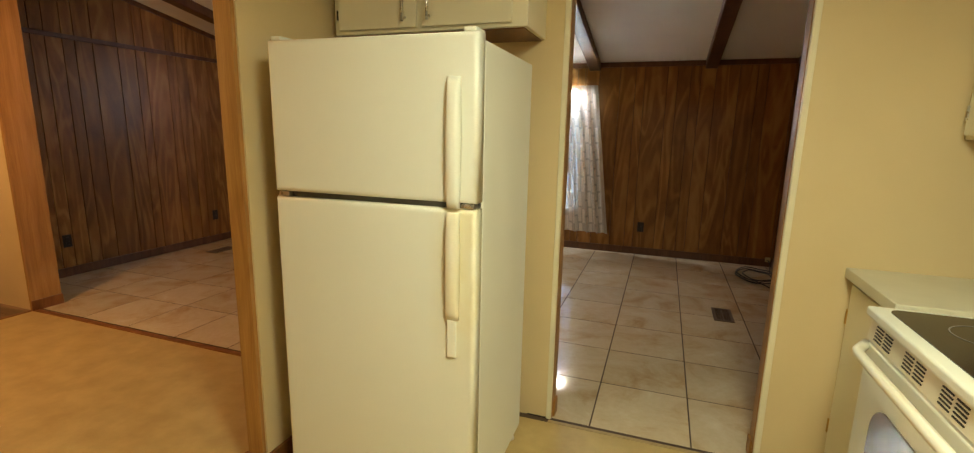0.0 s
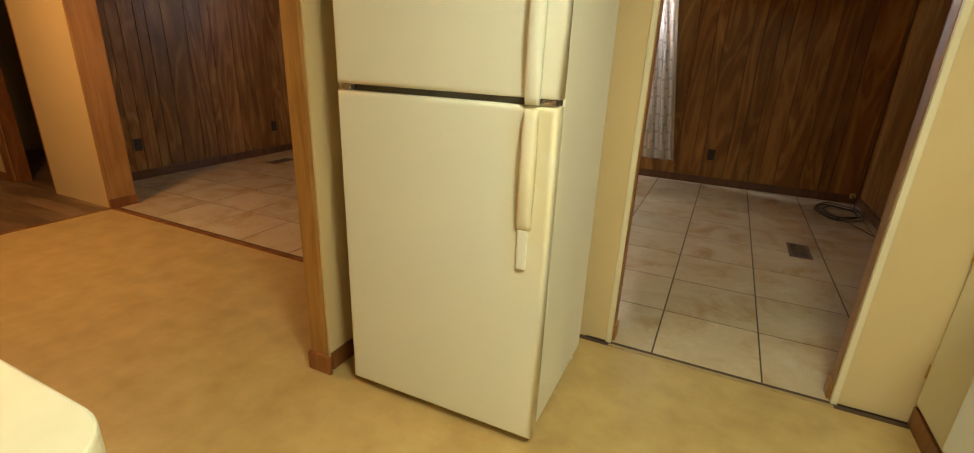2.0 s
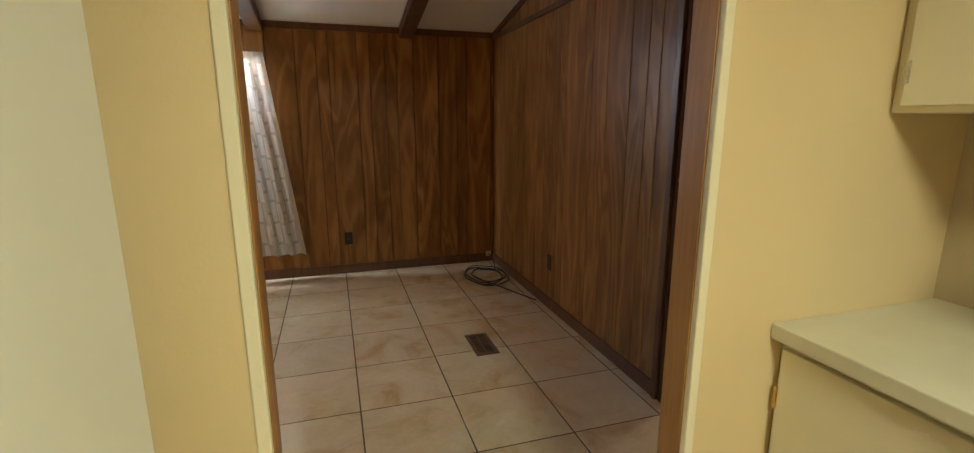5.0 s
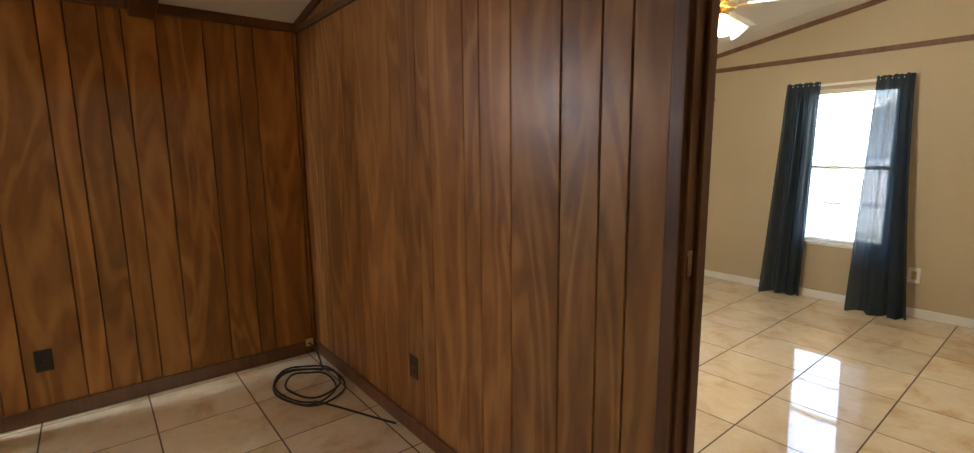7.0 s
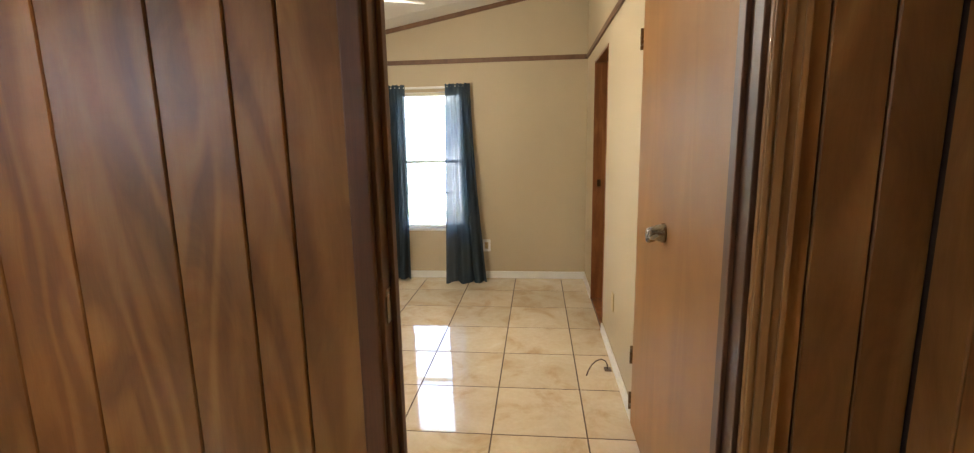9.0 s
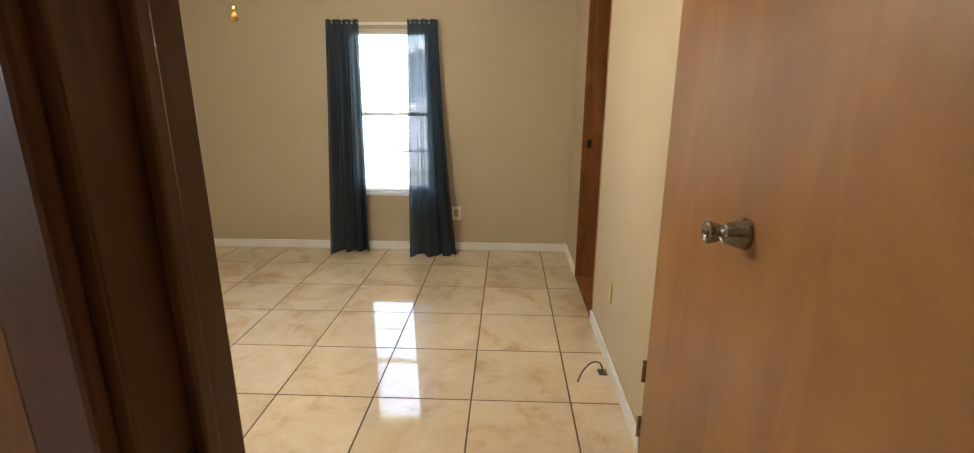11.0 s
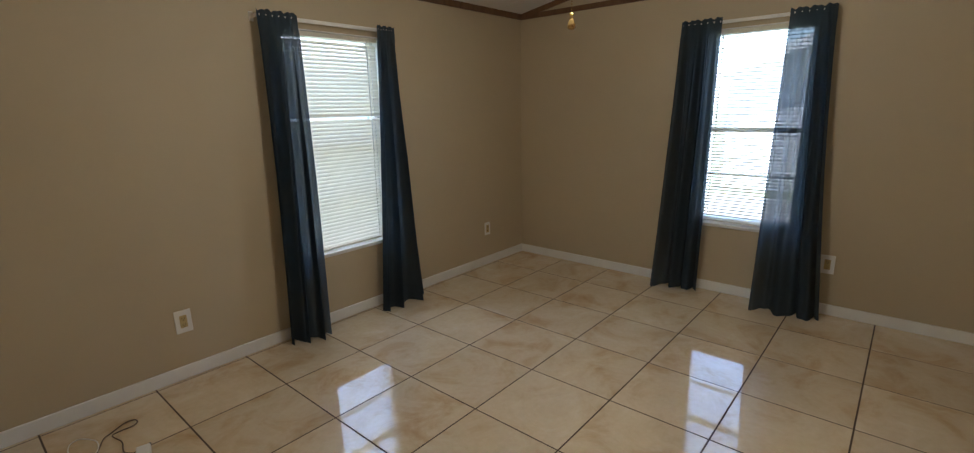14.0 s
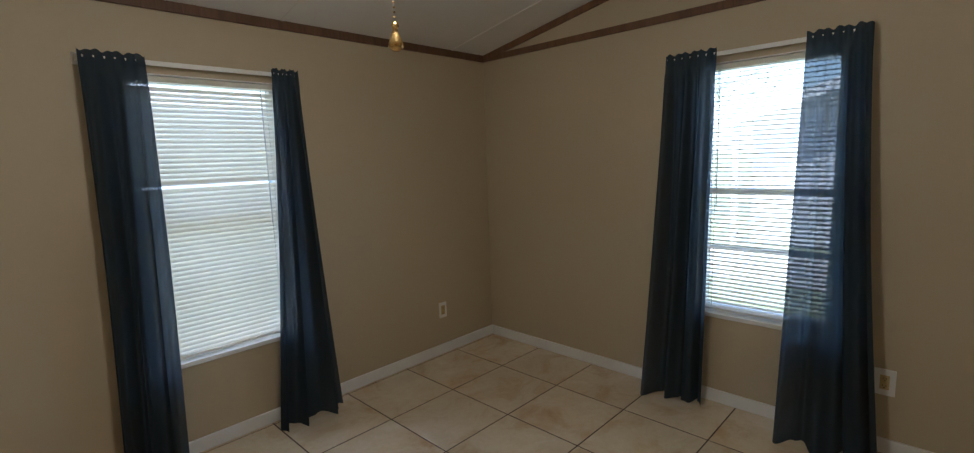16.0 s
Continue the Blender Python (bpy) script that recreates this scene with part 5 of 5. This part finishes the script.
def power_adapter():
    a = thing("power_adapter", (1.805, 5.275, 0), "small white power adapter with a loose dark cord on tiles", "power adapter")
    case = bm_box(-0.026, 0.026, -0.042, 0.042, 0.002, 0.030, 0.005)
    bmesh.ops.transform(case, matrix=Matrix.Translation((1.808, 5.276, 0)) @ Matrix.Rotation(radians(-14), 4, "Z"), verts=case.verts)
    part("case", case, M_WHITE, a)
    part("prong", bm_tube([(1.830, 5.312, 0.014), (1.846, 5.332, 0.012)], 0.006, 8), M_BLACK, a)
    part("cord", bm_tube(curl([(1.787, 5.318), (1.761, 5.358), (1.762, 5.395), (1.772, 5.455), (1.756, 5.535), (1.795, 5.548), (1.838, 5.547), (1.860, 5.568), (1.855, 5.597), (1.820, 5.603), (1.758, 5.562), (1.726, 5.540), (1.690, 5.462), (1.668, 5.425)], 0.006), 0.0028, 6), M_VENT, a, "thin dark cord")
    part("cord", bm_tube(curl([(1.668, 5.425), (1.694, 5.475), (1.699, 5.541), (1.662, 5.606), (1.624, 5.604), (1.604, 5.545), (1.61, 5.47), (1.648, 5.438)], 0.0105), 0.0024, 6), M_WHITE, a, "thin white cord")
    part("plug", bm_tube([(1.640, 5.440, 0.011), (1.668, 5.446, 0.011)], 0.006, 8), M_BLACK, a)
    return a


power_adapter()


# ---- lace curtain of the living room window ----
def lace(top, bottom, z0, z1, folds, seed, label, steps=56, scoop=0.0):
    rng = random.Random(seed)
    p0, p1 = rng.uniform(0, 6), rng.uniform(0, 6)
    nu = folds * 10
    def point(u, v):
        zt = z0 + scoop * math.sin(math.pi * u)
        z = z1 + (zt - z1) * v
        s = v
        a = (top[0] + (top[1] - top[0]) * u) * (1 - s) + (bottom[0] + (bottom[1] - bottom[0]) * u) * s
        w = u * folds * 2 * math.pi + 0.8 * math.sin(3 * u * folds / 2 + p0)
        d = 0.085 + 0.02 * v + (0.006 + 0.030 * v) * math.sin(w + 0.4 * v) + 0.012 * v * math.sin(2.2 * w + p1)
        return (a + 0.008 * math.cos(w) * v, YW - d, z)
    c = thing("lace_curtain", point(0.5, 1.0), label, "curtain", "lace curtains")
    base = bmesh.new()
    grid = [[base.verts.new(point(i / nu, j / steps)) for i in range(nu + 1)] for j in range(steps + 1)]
    for j in range(steps):
        for i in range(nu):
            base.faces.new((grid[j][i], grid[j][i + 1], grid[j + 1][i + 1], grid[j + 1][i])).smooth = True
    part("cloth", base, M_LACE, c, "sheer white cloth")
    # woven bricks, each a denser patch just in front of the cloth
    patches = bmesh.new()
    rows = 9
    for r in range(rows):
        v0, v1 = (r + 0.04) / rows, (r + 0.92) / rows
        cols = folds * 3
        for k in range(cols):
            if rng.random() < 0.06:
                continue
            u0 = (k + 0.08 + 0.5 * ((r + k) % 2) * 0.3) / (cols + 1)
            u1 = u0 + 0.80 / (cols + 1)
            q = []
            lag = 0.45 * ((k + seed) % 3 - 1) / rows
            for j in range(5):
                v = min(1.0, max(0.0, v0 + lag + (v1 - v0) * j / 4))
                q.append([patches.verts.new(Vector(point(u0 + (u1 - u0) * i / 4, v)) + Vector((0, -0.002, 0))) for i in range(5)])
            for j in range(4):
                for i in range(4):
                    patches.faces.new((q[j][i], q[j][i + 1], q[j + 1][i + 1], q[j + 1][i])).smooth = True
    part("woven_bricks", patches, M_LACE_SOLID, c, "denser woven brick pattern")
    return c


lace((-1.25, -0.80), (-1.13, -0.59), 0.235, 1.935, 4, 3, "white lace curtain panel with a woven brick pattern")
lace((-2.02, -1.62), (-2.28, -1.74), 0.235, 1.935, 4, 6, "white lace curtain panel with a woven brick pattern")
lace((-1.64, -1.20), (-1.66, -1.16), 1.33, 1.93, 4, 9, "short white lace valance over the window", 24, 0.06)


# ---- outside the windows ----
def house_part_box(x, y, z, axis):
    def bx(u0, u1, d0, d1, z0, z1):
        return bm_box(x + d0, x + d1, y + u0, y + u1, z + z0, z + z1) if axis == "y" else bm_box(x + u0, x + u1, y + d0, y + d1, z + z0, z + z1)
    return bx


def house_window(h, bx, u, w, s, t):
    wd = part("window", bx(u - w / 2, u + w / 2, -0.035, 0.0, s, t), M_WHITE, h, "white framed window")
    for z0, z1 in ((s + 0.06, (s + t) / 2 - 0.03), ((s + t) / 2 + 0.03, t - 0.06)):
        part("pane", bx(u - w / 2 + 0.06, u + w / 2 - 0.06, -0.042, -0.036, z0, z1), M_OVEN_GLASS, wd)


def side_house(at, length, label, windows, H=3.0, D=7.0):
    """A single-storey home seen from its long side: wall, lapped boards, roof, fascia and windows."""
    h = thing("house", at, label, "house")
    x, y, z = at
    L = length / 2
    bx = house_part_box(x, y, z, "x")
    part("wall", bx(-L, L, 0.05, D, 0, H), M_SIDING_SHADE, h)
    k = 18
    for i in range(k):
        part("lap_board", bx(-L - 0.01, L + 0.01, 0.0, 0.05, i * H / k + 0.012, (i + 1) * H / k), M_SIDING_SHADE, h)
    pts = [(-0.6, H), (D / 2, H + 1.5), (D + 0.6, H), (D + 0.6, H - 0.15), (-0.6, H - 0.15)]
    part("roof", bm_prism([(y + a, z + b) for a, b in pts], "x", x - L - 0.5, x + L + 0.5), M_ROOF, h, "grey shingle roof")
    part("fascia", bx(-L - 0.5, L + 0.5, -0.64, -0.605, H - 0.2, H + 0.03), M_WHITE, h)
    for win in windows:
        house_window(h, bx, *win)


def gable_house(at, width, label, windows, H=2.75, D=12.0, rise=0.31):
    """A single-storey house seen from its gable end: lapped wall, gable, two roof slabs with white rake boards, a porch post."""
    h = thing("house", at, label, "house")
    x, y, z = at
    L, over = width / 2, 0.35
    bx = house_part_box(x, y, z, "y")
    part("wall", bx(-L, L, 0.05, D, 0, H), M_SIDING, h)
    k = 15
    for i in range(k):
        part("lap_board", bx(-L - 0.01, L + 0.01, 0.0, 0.05, i * H / k + 0.012, (i + 1) * H / k), M_SIDING, h)
    part("gable", bm_prism([(y - L, z + H), (y + L, z + H), (y, z + H + L * rise)], "x", x + 0.02, x + 0.2), M_SIDING, h, "white gable end")
    for sd in (-1, 1):
        e, t = y + sd * (L + over), 0.14
        line = [(e, z + H - over * rise), (y, z + H + L * rise)]
        part("roof", bm_prism(line + [(p, q + t) for p, q in line[::-1]], "x", x - 0.55, x + D + 0.3), M_ROOF, h, "grey shingle roof slab")
        part("rake_board", bm_prism([(p, q - 0.06) for p, q in line] + [(p, q + t + 0.02) for p, q in line[::-1]], "x", x - 0.60, x - 0.555), M_WHITE, h, "white rake board")
    part("porch_post", bx(L + 0.15, L + 0.27, -0.5, -0.38, 0, H - 0.1), M_WHITE, h, "white porch post")
    for win in windows:
        house_window(h, bx, *win)


gable_house((14.5, 2.75, -0.7), 7.6, "white sided house with a gable end and grey roof", [(-1.2, 1.2, 0.9, 2.1)])
side_house((0.5, YW + 6.5, -0.7), 16.0, "neighbouring mobile home with the blue of shade coloured into its siding", [(-6.0, 1.2, 1.2, 2.3), (3.0, 1.2, 1.2, 2.3)])
structure("driveway", bm_box(XE + 5.6, XE + 8.4, -30, 40, -0.75, -0.69), M_ASPHALT, "pale concrete drive beyond the lawn")


def tree(at, height, seed, label):
    rng = random.Random(seed)
    t = thing("tree", at, label, "tree")
    x, y, z = at
    bm = bmesh.new()
    trunk = [(x + 0.10 * math.sin(2.2 * s), y + 0.08 * math.sin(3.1 * s + 1), z + height * 0.62 * s) for s in (0, 0.15, 0.3, 0.5, 0.75, 1.0)]
    rings = []
    for i, p in enumerate(trunk):
        r = 0.17 * (1 - 0.75 * i / 5) + (0.06 if i == 0 else 0)
        rings.append([bm.verts.new((p[0] + r * math.cos(k * math.pi / 4), p[1] + r * math.sin(k * math.pi / 4), p[2])) for k in range(8)])
    for a, b in zip(rings, rings[1:]):
        for k in range(8):
            bm.faces.new((a[k], a[(k + 1) % 8], b[(k + 1) % 8], b[k])).smooth = True
    tips = []
    for k in range(9):
        s = rng.uniform(0.45, 1.0)
        base = Vector((x, y, z + height * 0.62 * s))
        a = rng.uniform(0, 6.28)
        tip = base + Vector((math.cos(a), math.sin(a), rng.uniform(0.4, 1.1))) * height * rng.uniform(0.18, 0.30)
        mid = (base + tip) / 2 + Vector((0, 0, 0.1))
        bm_tube([base, mid, tip], 0.035, 6, bm)
        tips += [mid, tip]
    part("trunk", bm, M_BARK, t, "grey-brown trunk and limbs")
    lv = bmesh.new()
    for k in range(2600):
        c = tips[rng.randrange(len(tips))] + Vector((rng.gauss(0, 0.5), rng.gauss(0, 0.5), rng.gauss(0.1, 0.4))) * height * 0.12
        u = Vector((rng.gauss(0, 1), rng.gauss(0, 1), rng.gauss(0, 1))).normalized()
        w = u.orthogonal().normalized()
        s = rng.uniform(0.05, 0.10)
        lv.faces.new([lv.verts.new(c + q) for q in (u * s, w * s * 0.5, -u * s, -w * s * 0.5)])
    part("crown", lv, M_LEAF, t, "loose green crown")


tree((XE + 19.0, 4.5, -0.7), 9.0, 4, "tall broadleaf tree behind a white house")
tree((XE + 13.5, 9.4, -0.7), 8.5, 7, "broadleaf tree beside a white house")

# ---- pieces of walls and floors ----
def tile_mesh(w, d):
    """A glazed tile with eased edges; top at local z = 0."""
    bm = bm_box(-w / 2, w / 2, -d / 2, d / 2, -0.0035, 0.0015)
    bmesh.ops.bevel(bm, geom=[e for e in bm.edges if e.verts[0].co.z > 0.001 and e.verts[1].co.z > 0.001], offset=0.0009, segments=1, affect="EDGES")
    me = bpy.data.meshes.new("tile")
    bm.to_mesh(me)
    bm.free()
    me.materials.append(M_TILE)
    return me


def lay_tiles(parent, x0, x1, y0, y1, gx, gy, seed):
    rng = random.Random(seed)
    cache, gap = {}, 0.0074
    i0, i1 = math.floor((x0 - gx) / TILE), math.ceil((x1 - gx) / TILE)
    j0, j1 = math.floor((y0 - gy) / TILE), math.ceil((y1 - gy) / TILE)
    for i in range(i0, i1):
        for j in range(j0, j1):
            a, b = max(gx + i * TILE, x0) + gap / 2, min(gx + (i + 1) * TILE, x1) - gap / 2
            c, d = max(gy + j * TILE, y0) + gap / 2, min(gy + (j + 1) * TILE, y1) - gap / 2
            if b - a < 0.02 or d - c < 0.02:
                continue
            key = (round(b - a, 3), round(d - c, 3))
            if key not in cache:
                cache[key] = tile_mesh(*key)
            t = new("tile", cache[key])
            t.parent = parent
            t.location = ((a + b) / 2, (c + d) / 2, rng.uniform(-0.0004, 0.0002))
            t.rotation_euler = (rng.uniform(-0.0008, 0.0008), rng.uniform(-0.0008, 0.0008), 0)


lay_tiles(floor_living, XL, XD, YK - 0.012, YW - 0.012, 0.2, 3.0, 1)
lay_tiles(floor_bed, XB - 0.055, XE, YC, YW, 3.845, 3.957, 2)
lay_tiles(floor_bed, XD + 0.004, XB - 0.058, DOOR[0] + 0.02, DOOR[1] - 0.02, 3.845, 3.957, 3)

# panelling: boards of uneven width with dark grooves between
WIDTHS = (0.099, 0.150, 0.226, 0.171, 0.097, 0.238, 0.105, 0.134)


def board(parent, axis, face, sign, a, b, z0, z1a, z1b, gap=0.004):
    """One board of a panelled wall; sign: the way that its face looks along the other axis."""
    bm = bmesh.new()
    a, b = a + gap / 2, b - gap / 2
    d0, d1 = (face - sign * 0.0125, face)
    L, B = (b - a) / 2, 0.003
    mid = (a + b) / 2
    def ring(d, inset):
        pts = [(-L + inset, z0), (L - inset, z0), (L - inset, z1b), (-L + inset, z1a)]
        return [bm.verts.new((p[0], d - face, p[1]) if axis == "x" else (d - face, p[0], p[1])) for p in pts]
    r0, r1, r2 = ring(d0, 0), ring(d1 - sign * B, 0), ring(d1, B * 0.8)
    for p, q in ((r0, r1), (r1, r2)):
        for k in range(4):
            bm.faces.new((p[k], p[(k + 1) % 4], q[(k + 1) % 4], q[k]))
    bm.faces.new(r2)
    bmesh.ops.recalc_face_normals(bm, faces=bm.faces)
    ob = part("board", bm, M_PANEL)
    ob.parent = parent
    ob.location = (mid, face, 0) if axis == "x" else (face, mid, 0)
    return ob


def panel(parent, axis, face, sign, a0, a1, start, zone, skip=()):
    """Boards from a0 to a1; start: a groove's place; zone: (z0, top at a place)."""
    edges, u, k = [start], start, 0
    while u < a1:
        u += WIDTHS[k % 8]
        edges.append(u)
        k += 1
    u, k = start, 7
    while u > a0:
        u -= WIDTHS[k % 8]
        edges.insert(0, u)
        k -= 1
    for e0, e1 in zip(edges, edges[1:]):
        spans = [(max(e0, a0), min(e1, a1))]
        cuts = sorted({spans[0][0], spans[0][1], *[c for s in skip for c in s[:2] if spans[0][0] < c < spans[0][1]]})
        for p, q in zip(cuts, cuts[1:]):
            if q - p < 0.008:
                continue
            m = (p + q) / 2
            holes = [s for s in skip if s[0] <= m <= s[1]]
            z0, top = zone
            if not holes:
                board(parent, axis, face, sign, p, q, z0, top(p), top(q))
            for s in holes:
                if s[2] > z0:
                    board(parent, axis, face, sign, p, q, z0, s[2], s[2])
                board(parent, axis, face, sign, p, q, s[3], top(p), top(q))


obs = bpy.data.objects
flat = lambda z: (lambda u: z)
panel(obs["wall_outer_living"], "x", YW - 0.012, -1, XL, XD, 0.179, (0.0, flat(H0)), [W3])
panel(obs["wall_divider_living_side"], "y", XD, -1, DOOR[1], YW - 0.013, 3.28, (0.0, flat(H0 - 0.04)))
panel(obs["wall_divider_living_side"], "y", XD, -1, YL, YW - 0.013, 3.28, (H0 - 0.04, lambda u: roof(u) - 0.002))
panel(obs["wall_divider_living_side"], "y", XD, -1, YL, DOOR[0], 2.245, (0.0, flat(H0 - 0.04)))
panel(obs["wall_divider_living_side"], "y", XD, -1, DOOR[0], DOOR[1], 2.6, (DOOR[3], flat(H0 - 0.04)))
panel(obs["wall_left_living"], "y", XL, 1, 2.215, YW - 0.013, 2.9, (0.0, flat(H0 - 0.04)))
panel(obs["wall_left_living"], "y", XL, 1, 2.215, YW - 0.013, 2.9, (H0 - 0.04, lambda u: roof(u) - 0.002))
panel(obs["wall_middle_living_side"], "x", YL + 0.0125, 1, -1.56, XD - 0.02, 0.6, (0.0, flat(roof(YL) - 0.03)), [KDOOR])


# laminate boards of the hall, laid along x
rng = random.Random(12)
row_y, r = YK - 0.04, 0
while row_y > -0.9:
    x = -4.44 + 0.0
    first = True
    while x > XH + 0.05:
        L = rng.uniform(0.35, 1.2) if first else 1.2
        x0 = max(x - L, XH)
        bm = bm_box(-(x - x0) / 2 + 0.0006, (x - x0) / 2 - 0.0006, -0.0645, 0.0645, -0.0035, 0.002)
        ob = part("plank", bm, M_LAMINATE)
        ob.parent = hall
        ob.location = ((x + x0) / 2, row_y - 0.065, 0)
        x, first = x0, False
    row_y -= 0.13
    r += 1
